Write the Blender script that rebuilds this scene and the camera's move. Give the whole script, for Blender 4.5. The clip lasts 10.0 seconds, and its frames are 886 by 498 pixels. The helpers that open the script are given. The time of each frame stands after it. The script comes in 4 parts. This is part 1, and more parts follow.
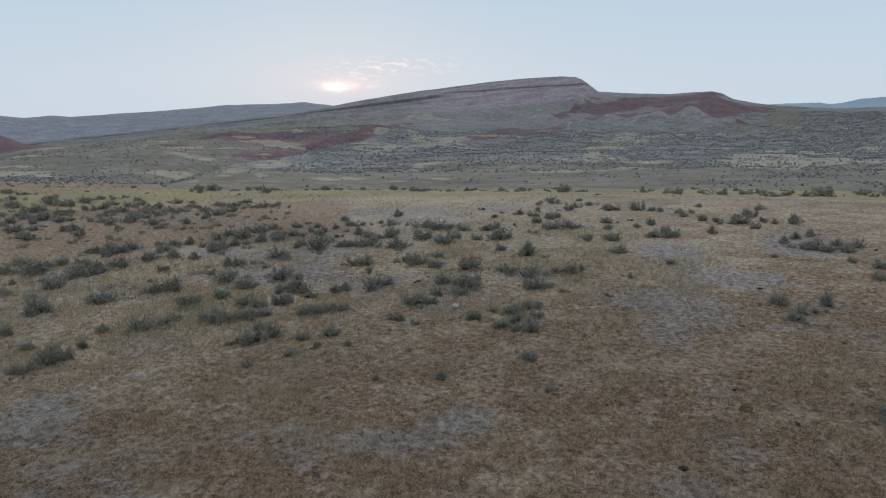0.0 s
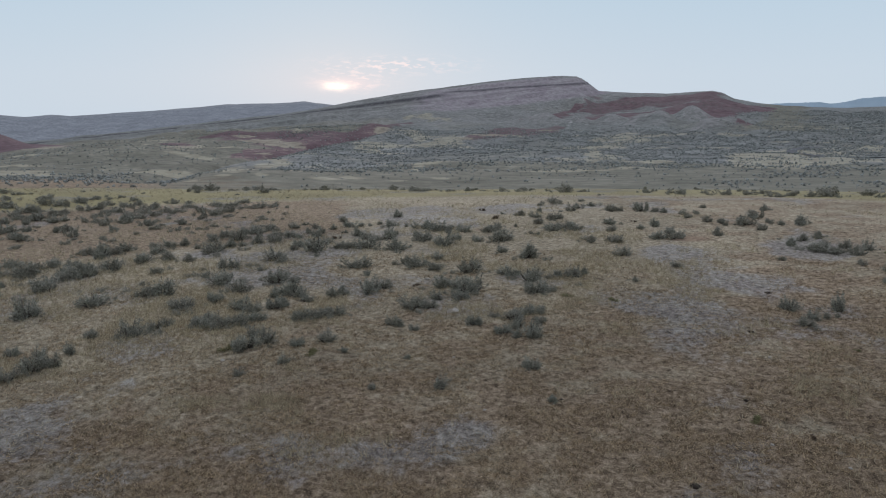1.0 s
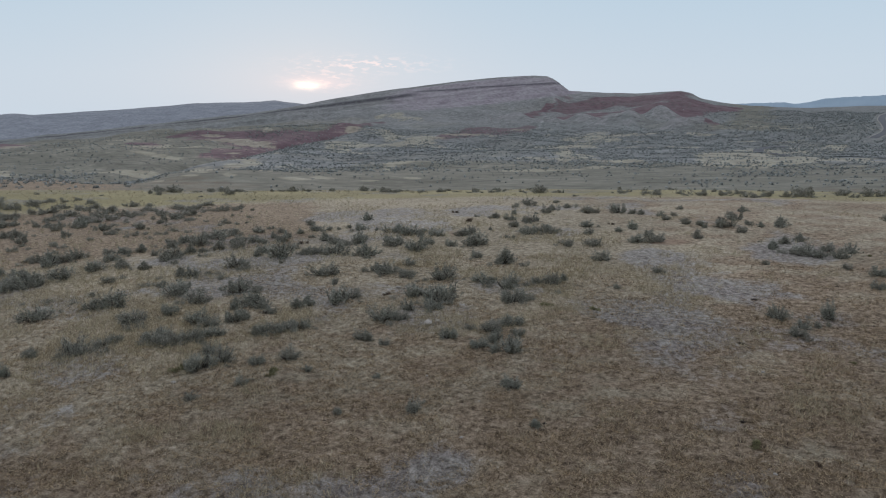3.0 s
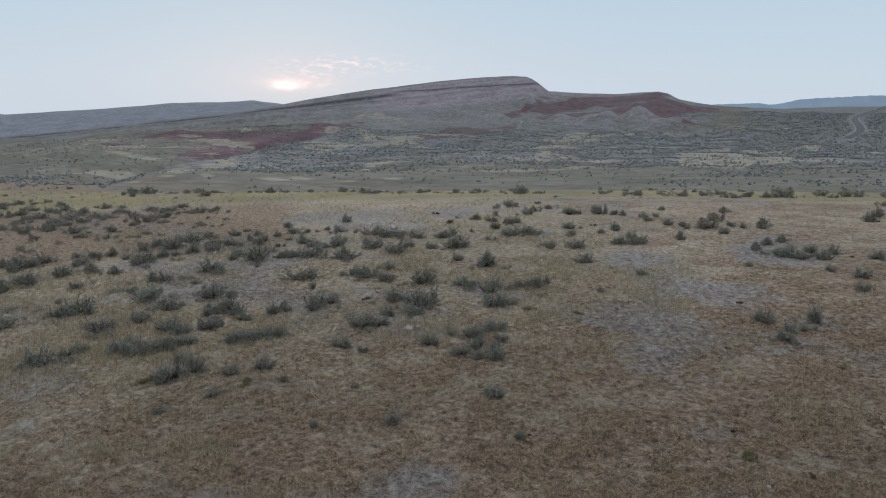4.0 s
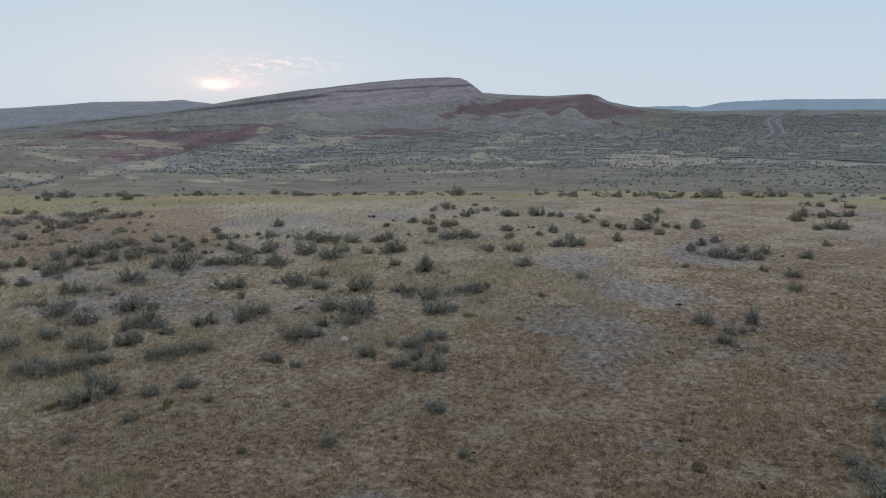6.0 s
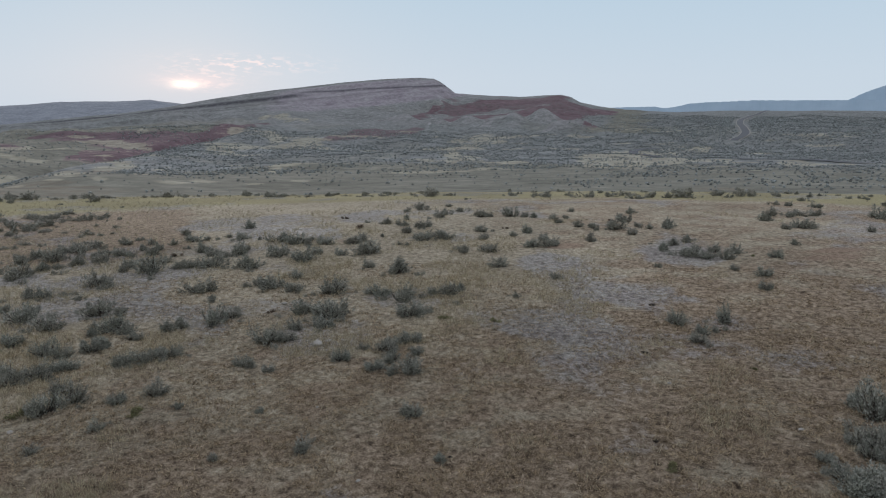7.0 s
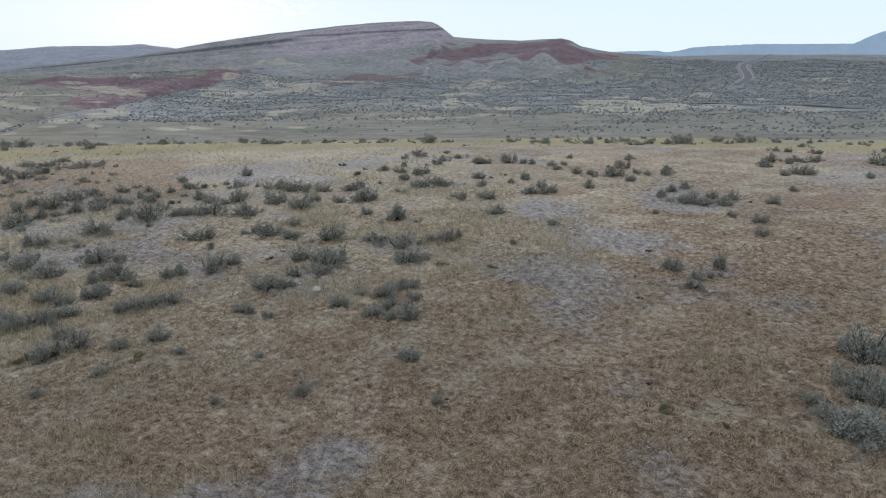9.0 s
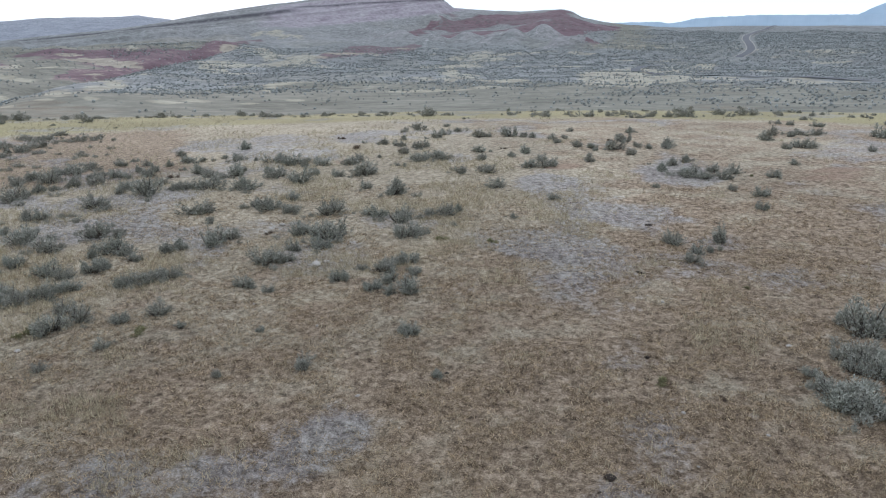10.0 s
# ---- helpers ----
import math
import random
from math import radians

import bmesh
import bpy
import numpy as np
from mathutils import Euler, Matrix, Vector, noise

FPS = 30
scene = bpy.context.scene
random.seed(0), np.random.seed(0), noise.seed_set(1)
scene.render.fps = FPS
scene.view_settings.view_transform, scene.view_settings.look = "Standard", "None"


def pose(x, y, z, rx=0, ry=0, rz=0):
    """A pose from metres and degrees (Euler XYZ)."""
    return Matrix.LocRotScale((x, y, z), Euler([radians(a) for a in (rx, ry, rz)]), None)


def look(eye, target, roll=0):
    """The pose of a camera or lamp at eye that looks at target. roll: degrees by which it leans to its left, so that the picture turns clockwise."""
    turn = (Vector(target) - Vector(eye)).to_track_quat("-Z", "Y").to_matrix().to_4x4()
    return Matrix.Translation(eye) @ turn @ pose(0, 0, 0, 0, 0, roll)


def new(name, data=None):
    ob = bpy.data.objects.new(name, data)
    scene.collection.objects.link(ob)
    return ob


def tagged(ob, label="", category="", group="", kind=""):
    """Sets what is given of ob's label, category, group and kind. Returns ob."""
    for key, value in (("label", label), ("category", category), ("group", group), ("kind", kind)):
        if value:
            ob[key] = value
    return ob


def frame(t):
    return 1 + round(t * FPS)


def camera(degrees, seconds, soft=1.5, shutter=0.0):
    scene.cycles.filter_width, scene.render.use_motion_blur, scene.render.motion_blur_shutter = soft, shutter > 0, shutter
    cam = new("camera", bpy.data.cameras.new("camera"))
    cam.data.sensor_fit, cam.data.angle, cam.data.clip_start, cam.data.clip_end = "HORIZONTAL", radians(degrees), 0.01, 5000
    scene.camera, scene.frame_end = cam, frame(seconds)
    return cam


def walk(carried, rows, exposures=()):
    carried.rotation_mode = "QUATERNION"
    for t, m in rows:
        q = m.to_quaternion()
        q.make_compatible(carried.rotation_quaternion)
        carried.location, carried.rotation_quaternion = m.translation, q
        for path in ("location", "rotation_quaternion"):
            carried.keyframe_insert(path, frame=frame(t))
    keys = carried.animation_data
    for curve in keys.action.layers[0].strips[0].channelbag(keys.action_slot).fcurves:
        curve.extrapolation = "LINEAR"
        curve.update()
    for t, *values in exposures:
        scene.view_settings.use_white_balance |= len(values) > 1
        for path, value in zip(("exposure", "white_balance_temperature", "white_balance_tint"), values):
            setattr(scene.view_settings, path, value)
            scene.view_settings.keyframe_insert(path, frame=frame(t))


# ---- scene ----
import itertools

# ---- camera: a drone that drifts forward, turns slowly and then tilts down ----
cam = camera(65.0, 10.0, soft=1.1, shutter=0.3)
PATH = [
    (0.0, pose(-0.276, -2.064, 10.101, 79.636, 0.301, 0.641)),
    (0.5, pose(-0.267, -1.602, 10.088, 79.615, 0.299, 0.661)),
    (1.0, pose(-0.249, -1.081, 10.091, 79.587, 0.270, 0.681)),
    (1.5, pose(-0.241, -0.533, 10.084, 79.579, 0.298, 0.670)),
    (2.0, pose(-0.242, 0.003, 10.082, 79.560, 0.277, -0.219)),
    (2.5, pose(-0.243, 0.506, 10.084, 79.538, 0.232, -0.958)),
    (4.0, pose(-0.225, 1.860, 10.072, 79.543, 0.145, -3.246)),
    (4.5, pose(-0.205, 2.232, 10.055, 79.553, 0.089, -4.199)),
    (5.0, pose(-0.187, 2.563, 10.065, 79.558, 0.061, -5.255)),
    (5.5, pose(-0.159, 2.850, 10.058, 79.588, -0.012, -6.818)),
    (7.0, pose(-0.139, 3.296, 10.077, 79.662, -0.113, -10.693)),
    (7.5, pose(-0.134, 3.274, 10.084, 79.672, -0.111, -10.817)),
    (8.0, pose(-0.130, 3.252, 10.047, 78.501, -0.089, -10.822)),
    (8.5, pose(-0.129, 3.216, 10.072, 76.524, -0.069, -10.843)),
    (9.0, pose(-0.108, 3.210, 10.064, 75.331, -0.045, -10.826)),
    (9.5, pose(-0.104, 3.226, 10.073, 73.732, 0.005, -10.850)),
    (10.0, pose(-0.097, 3.236, 10.086, 73.162, -0.001, -10.851)),
]
EXPOSURES = [(0.0, 0.0, 6340, 10.0), (7.6, 0.0, 6340, 10.0), (8.5, 0.2, 6300, 10.0), (9.3, 0.64, 6180, 10.0), (10.0, 0.81, 6120, 10.0)]
walk(cam, PATH, EXPOSURES)

# ---- world: hazy evening sky, sun low behind thin cloud ----
SUN_AZ, SUN_EL = -9.1, 2.94
sun_dir = Vector((math.sin(radians(SUN_AZ)) * math.cos(radians(SUN_EL)),
                  math.cos(radians(SUN_AZ)) * math.cos(radians(SUN_EL)), math.sin(radians(SUN_EL))))


class Nodes:
    """Short forms for building node trees."""

    def __init__(self, tree):
        self.tree = tree

    def add(self, kind, **values):
        n = self.tree.nodes.new(kind)
        for k, v in values.items():
            if k in n.inputs:
                self.put(n.inputs[k], v)
        return n

    def put(self, socket, v):
        if isinstance(v, bpy.types.NodeSocket):
            self.tree.links.new(v, socket)
        else:
            socket.default_value = (*v, 1.0) if isinstance(v, tuple) and len(v) == 3 and socket.type == "RGBA" else v

    def math(self, op, a, b=0.0, c=0.0, clamp=False):
        n = self.tree.nodes.new("ShaderNodeMath")
        n.operation, n.use_clamp = op, clamp
        for socket, v in zip(n.inputs, (a, b, c)):
            self.put(socket, v)
        return n.outputs[0]

    def vec(self, op, a, b=(0, 0, 0)):
        n = self.tree.nodes.new("ShaderNodeVectorMath")
        n.operation = op
        self.put(n.inputs[0], a)
        self.put(n.inputs[1], b)
        return n.outputs["Value"] if op == "DOT_PRODUCT" else n.outputs[0]

    def mix(self, f, a, b, blend="MIX"):
        n = self.tree.nodes.new("ShaderNodeMix")
        n.data_type, n.blend_type = "RGBA", blend
        self.put(n.inputs["Factor"], f)
        self.put(n.inputs["A"], a)
        self.put(n.inputs["B"], b)
        return n.outputs["Result"]

    def ramp(self, f, *stops):
        n = self.tree.nodes.new("ShaderNodeValToRGB")
        e = n.color_ramp.elements
        while len(e) < len(stops):
            e.new(0.5)
        for el, (p, c) in zip(e, stops):
            el.position = p
            el.color = (*c, 1.0) if isinstance(c, tuple) else (c, c, c, 1.0)
        self.put(n.inputs[0], f)
        return n.outputs[0]

    def noise(self, vector, scale, detail=4.0, rough=0.55, distort=0.0):
        n = self.add("ShaderNodeTexNoise", Vector=vector, Scale=scale, Detail=detail, Roughness=rough, Distortion=distort)
        return n.outputs[0]

    def mapping(self, vector, scale, rot=(0, 0, 0)):
        n = self.add("ShaderNodeMapping", Vector=vector, Rotation=rot, Scale=scale)
        return n.outputs[0]

    def attr(self, name):
        n = self.tree.nodes.new("ShaderNodeAttribute")
        n.attribute_name = name
        return n.outputs["Fac"]


world = bpy.data.worlds.new("evening_sky")
scene.world = world
world.use_nodes = True
world.node_tree.nodes.clear()
w = Nodes(world.node_tree)
sky = w.tree.nodes.new("ShaderNodeTexSky")
sky.sky_type, sky.sun_disc = "NISHITA", False
sky.sun_elevation, sky.sun_rotation = radians(SUN_EL), radians(SUN_AZ)
sky.dust_density, sky.air_density = 3.0, 1.0
way = w.tree.nodes.new("ShaderNodeTexCoord").outputs["Generated"]
split = w.add("ShaderNodeSeparateXYZ", Vector=way)
haze = w.ramp(split.outputs["Z"], (0.0, (0.60, 0.676, 0.745)), (0.06, (0.583, 0.669, 0.748)), (0.17, (0.502, 0.625, 0.728)),
              (0.36, (0.59, 0.64, 0.725)), (1.0, (0.69, 0.73, 0.84)))
side = sun_dir.cross(Vector((0, 0, 1))).normalized()
over = side.cross(sun_dir).normalized()
u = w.vec("DOT_PRODUCT", way, tuple(side))
v = w.vec("DOT_PRODUCT", way, tuple(over))
front = w.math("GREATER_THAN", w.vec("DOT_PRODUCT", way, tuple(sun_dir)), 0.0)


def blob(u0, v0, su, sv):
    a = w.math("POWER", w.math("DIVIDE", w.math("SUBTRACT", u, u0), su), 2.0)
    b = w.math("POWER", w.math("DIVIDE", w.math("SUBTRACT", v, v0), sv), 2.0)
    return w.math("MULTIPLY", w.math("EXPONENT", w.math("MULTIPLY", w.math("ADD", a, b), -1.0)), front)


wisp_at = w.add("ShaderNodeCombineXYZ", X=w.math("MULTIPLY", u, 46.0), Y=w.math("MULTIPLY", v, 150.0)).outputs[0]
wisp = w.noise(wisp_at, 1.3, 4.0, 0.6, 0.4)
wisp_sharp = w.ramp(wisp, (0.50, 0.0), (0.62, 1.0))
core_shape = w.math("MULTIPLY", blob(-0.001, -0.003, 0.0155, 0.0048), w.ramp(wisp, (0.25, 0.35), (0.6, 1.0)))
glow = w.mix(w.math("MULTIPLY", blob(0.004, 0.004, 0.10, 0.035), 0.26), haze, (0.76, 0.71, 0.73))
glow = w.mix(w.math("MULTIPLY", blob(0.008, 0.001, 0.038, 0.0085), 0.6), glow, (0.95, 0.79, 0.80))
clouds = w.math("MULTIPLY", wisp_sharp, w.math("ADD", blob(0.075, 0.0255, 0.080, 0.0095), blob(0.02, 0.004, 0.04, 0.012), clamp=True))
glow = w.mix(w.math("MULTIPLY", clouds, 0.75), glow, (1.0, 0.84, 0.83))
glow = w.mix(w.math("MINIMUM", w.math("MULTIPLY", core_shape, 1.5), 1.0), glow, (1.45, 1.24, 1.08))
# the half of the sky away from the sunset is duller
west = w.vec("DOT_PRODUCT", way, (math.sin(radians(SUN_AZ)), math.cos(radians(SUN_AZ)), 0.0))
dusk = w.ramp(w.math("MULTIPLY_ADD", west, 0.5, 0.5), (0.0, 0.62), (0.35, 0.76), (0.75, 1.0), (1.0, 1.0))
hazy = w.add("ShaderNodeBackground", Color=glow, Strength=dusk).outputs[0]
clear = w.add("ShaderNodeBackground", Color=sky.outputs[0], Strength=0.003).outputs[0]
both = w.tree.nodes.new("ShaderNodeAddShader")
w.put(both.inputs[0], hazy)
w.put(both.inputs[1], clear)
w.put(w.tree.nodes.new("ShaderNodeOutputWorld").inputs["Surface"], both.outputs[0])

sun = new("sun", bpy.data.lights.new("sun", "SUN"))
sun.data.energy, sun.data.angle, sun.data.color = 0.6, radians(12), (1.0, 0.82, 0.66)
sun.matrix_world = look(sun_dir * 50, (0, 0, 0))

# ---- terrain as numbers ----
CENTRE = (-0.28, -2.06)
EYE_Z = 10.1


def lattice(ix, iy, seed):
    h = (ix.astype(np.int64) * 374761393 + iy.astype(np.int64) * 668265263 + seed * 1442695041) & 0x7FFFFFFF
    h = ((h ^ (h >> 13)) * 1274126177) & 0x7FFFFFFF
    return ((h ^ (h >> 16)) & 0xFFFFF) / 0xFFFFF


def value_noise(x, y, seed=0):
    ix, iy = np.floor(x), np.floor(y)
    fx, fy = x - ix, y - iy
    fx, fy = fx * fx * (3 - 2 * fx), fy * fy * (3 - 2 * fy)
    a = lattice(ix, iy, seed) * (1 - fx) + lattice(ix + 1, iy, seed) * fx
    b = lattice(ix, iy + 1, seed) * (1 - fx) + lattice(ix + 1, iy + 1, seed) * fx
    return a * (1 - fy) + b * fy


def fbm(x, y, size, octaves=4, seed=0, gain=0.5):
    """Smooth noise, 0 to 1, whose largest bumps are about size metres apart."""
    total, amp, norm = 0.0, 1.0, 0.0
    for k in range(octaves):
        total = total + amp * value_noise(x / size * 2**k + 17.3 * k, y / size * 2**k - 9.1 * k, seed + k)
        norm += amp
        amp *= gain
    return total / norm


def step(a, b, x):
    k = np.clip((x - a) / (b - a), 0, 1)
    return k * k * (3 - 2 * k)


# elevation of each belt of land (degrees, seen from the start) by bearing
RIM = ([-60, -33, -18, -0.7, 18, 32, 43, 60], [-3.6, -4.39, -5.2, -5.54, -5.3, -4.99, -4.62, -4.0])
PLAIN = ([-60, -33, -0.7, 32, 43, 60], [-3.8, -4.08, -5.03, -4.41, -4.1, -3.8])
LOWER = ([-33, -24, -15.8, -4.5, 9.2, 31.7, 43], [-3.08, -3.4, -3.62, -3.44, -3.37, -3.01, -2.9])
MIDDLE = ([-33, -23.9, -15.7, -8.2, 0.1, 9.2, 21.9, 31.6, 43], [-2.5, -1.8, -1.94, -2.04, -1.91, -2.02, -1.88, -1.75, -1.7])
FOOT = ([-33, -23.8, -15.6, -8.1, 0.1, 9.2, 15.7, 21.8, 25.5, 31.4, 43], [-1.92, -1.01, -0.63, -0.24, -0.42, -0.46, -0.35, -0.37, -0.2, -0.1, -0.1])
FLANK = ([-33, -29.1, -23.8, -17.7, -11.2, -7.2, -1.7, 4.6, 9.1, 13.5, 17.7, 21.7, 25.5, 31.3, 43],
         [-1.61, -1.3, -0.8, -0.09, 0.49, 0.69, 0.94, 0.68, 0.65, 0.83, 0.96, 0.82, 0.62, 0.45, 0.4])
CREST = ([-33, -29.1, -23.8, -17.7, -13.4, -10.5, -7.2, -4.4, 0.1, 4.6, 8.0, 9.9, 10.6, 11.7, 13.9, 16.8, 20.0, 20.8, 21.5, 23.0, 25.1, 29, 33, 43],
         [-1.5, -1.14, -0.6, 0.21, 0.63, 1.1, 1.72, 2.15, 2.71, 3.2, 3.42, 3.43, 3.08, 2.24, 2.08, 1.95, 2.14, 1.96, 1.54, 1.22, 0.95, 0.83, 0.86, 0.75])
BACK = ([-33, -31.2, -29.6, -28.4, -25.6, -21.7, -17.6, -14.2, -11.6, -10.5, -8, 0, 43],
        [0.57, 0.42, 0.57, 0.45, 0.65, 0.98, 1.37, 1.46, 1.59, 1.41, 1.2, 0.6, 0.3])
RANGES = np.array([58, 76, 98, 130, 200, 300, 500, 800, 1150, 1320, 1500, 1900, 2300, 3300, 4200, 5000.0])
HILLS = [  # bearing, range, height, half-width across, half-width along
    (-34.5, 1300, 52, 70, 120), (12.7, 1250, 18, 26, 44), (16.3, 1165, 22, 27, 48), (18.6, 1265, 25, 25, 46), (21.6, 1078, 17, 23, 42),
    (10.1, 1228, 15, 23, 40), (14.4, 1165, 12, 18, 34), (19.8, 1070, 14, 21, 38), (7.4, 1300, 15, 31, 46),
    (-16, 1000, 7, 80, 60), (-9, 1020, 5, 80, 60), (-4.6, 1010, 6, 45, 60), (2, 900, 8, 80, 70), (-26, 700, 8, 60, 60), (6, 600, 5, 60, 60), (20.2, 1600, 12, 60, 60),
]


CREEK = ([250, 300, 440, 505, 560, 620, 698, 766, 819, 872, 1000], [-25.0, -23.3, -22.1, -20.0, -17.9, -15.3, -13.5, -12.2, -10.9, -9.1, -5.0])  # range, bearing


def plane(x, y):
    return 0.0244 * x + 0.0402 * y


def polar(x, y):
    dx, dy = x - CENTRE[0], y - CENTRE[1]
    return np.degrees(np.arctan2(dx, dy)), np.hypot(dx, dy)


def land(x, y):
    """Height of the ground."""
    x, y = np.asarray(x, float), np.asarray(y, float)
    az, r = polar(x, y)
    az = np.where(az > 150, az - 360, az)

    def belt(table, off=0.0):
        return np.interp(az, *table) + off

    ux, uy = np.sin(np.radians(az)), np.cos(np.radians(az))

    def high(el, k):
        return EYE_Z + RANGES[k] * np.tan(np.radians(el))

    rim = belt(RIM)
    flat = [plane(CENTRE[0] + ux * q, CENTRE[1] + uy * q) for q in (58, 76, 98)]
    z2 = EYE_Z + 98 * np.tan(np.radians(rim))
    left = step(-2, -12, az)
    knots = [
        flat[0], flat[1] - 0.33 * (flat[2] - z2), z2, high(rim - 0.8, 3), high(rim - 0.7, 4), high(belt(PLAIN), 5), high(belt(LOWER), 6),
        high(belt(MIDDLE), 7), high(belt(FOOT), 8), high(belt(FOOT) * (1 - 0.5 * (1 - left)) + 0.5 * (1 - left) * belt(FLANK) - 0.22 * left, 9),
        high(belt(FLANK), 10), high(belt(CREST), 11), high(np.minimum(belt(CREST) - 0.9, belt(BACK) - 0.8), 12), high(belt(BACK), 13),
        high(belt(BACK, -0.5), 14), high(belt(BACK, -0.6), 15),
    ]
    lr = np.log(np.clip(r, RANGES[0], RANGES[-1] - 1))
    lk = np.log(RANGES)
    i = np.clip(np.searchsorted(lk, lr) - 1, 0, len(lk) - 2)
    K = np.stack(knots)
    pick = lambda j: np.take_along_axis(K, np.clip(j, 0, len(lk) - 1)[None], 0)[0]
    f = (lr - lk[i]) / (lk[i + 1] - lk[i])
    p0, p1, p2, p3 = pick(i - 1), pick(i), pick(i + 1), pick(i + 2)
    m1, m2 = 0.36 * (p2 - p0), 0.36 * (p3 - p1)
    far = (2 * f**3 - 3 * f**2 + 1) * p1 + (f**3 - 2 * f**2 + f) * m1 + (-2 * f**3 + 3 * f**2) * p2 + (f**3 - f**2) * m2
    near = plane(x, y)
    z = np.where(r < 58, near, far)
    # behind the drone the plateau simply goes on
    behind = step(75, 100, np.abs(az))
    z = z * (1 - behind) + (0.4 * near * step(900, 60, r)) * behind
    # small swells on the plateau
    z = z + (fbm(x, y, 9.0, 3, 5) - 0.5) * 0.22 * step(300, 90, r) + (fbm(x, y, 1.6, 3, 9) - 0.5) * 0.10 * step(160, 40, r) + (fbm(0.6 * x + 0.3 * y, 1.5 * y, 0.5, 2, 13) - 0.5) * 0.16 * step(55, 40, r)
    # hills, gullies and folds
    for b, q, h, sa, sr in HILLS:
        t = ((az - b) * np.pi / 180 * q / sa) ** 2 + ((r - q) / sr) ** 2
        z = z + h * 0.85 * np.exp(-t)
    # the dry creek that parts the grassy hill from the sage slope
    bank = (az - np.interp(r, *CREEK)) * np.pi / 180 * r
    wet = step(280, 340, r) * step(1100, 900, r)
    z = z - wet * (5.0 * np.exp(-((bank / 14) ** 2)) - 3.5 * np.exp(-(((bank - 45) / 35) ** 2)))
    # the road runs on an even slope
    calm = 1 - 0.9 * step(4.0, 2.0, np.abs(az - 34)) * step(800, 900, r)
    out = step(160, 420, r)
    z = z + out * (fbm(x, y, 190.0, 4, 21, 0.42) - 0.5) * 8 * step(200, 900, r) * calm
    crest = 1 - 0.92 * np.exp(-((r - 1900) / 170) ** 2) - 0.8 * np.exp(-((r - 3300) / 450) ** 2)
    gully = 1 - np.abs(2 * fbm(x + 0.3 * y, y * 0.45, 95.0, 3, 33, 0.42) - 1)
    z = z - out * step(650, 1200, r) * crest * (gully - 0.6) * (9 + 4 * step(1350, 1500, r)) * calm
    z = z - out * (1 - np.abs(2 * fbm(x, y, 85.0, 3, 41, 0.42) - 1) - 0.6) * 4.5 * step(250, 600, r) * crest * calm
    # ledges of hard rock along the tilted beds
    bed = z - 0.115 * x
    size = 13.0
    k = bed / size
    ledge = (np.floor(k) + step(0.45, 0.95, k - np.floor(k))) * size - bed
    z = z + ledge * 0.55 * step(1300, 1500, r) * step(2050, 1950, r) * step(24, 45, bed) * step(14, 11, az) * step(1890, 1840, r)
    return z


def at(x, y):
    return float(land(np.array([x]), np.array([y]))[0])


# ---- materials ----
def material(name):
    m = bpy.data.materials.new(name)
    m.use_nodes = True
    m.node_tree.nodes.clear()
    n = Nodes(m.node_tree)
    return m, n


def finish(n, colour, rough=0.9, bump=None, depth=0.02, strength=0.6, spec=0.25):
    b = n.add("ShaderNodeBsdfPrincipled", Roughness=rough)
    n.put(b.inputs["Base Color"], colour)
    n.put(b.inputs["Specular IOR Level"], spec)
    if bump is not None:
        bn = n.add("ShaderNodeBump", Height=bump, Distance=depth, Strength=strength)
        n.put(b.inputs["Normal"], bn.outputs[0])
    n.put(n.tree.nodes.new("ShaderNodeOutputMaterial").inputs["Surface"], b.outputs[0])


def place(n):
    return n.tree.nodes.new("ShaderNodeTexCoord").outputs["Object"]


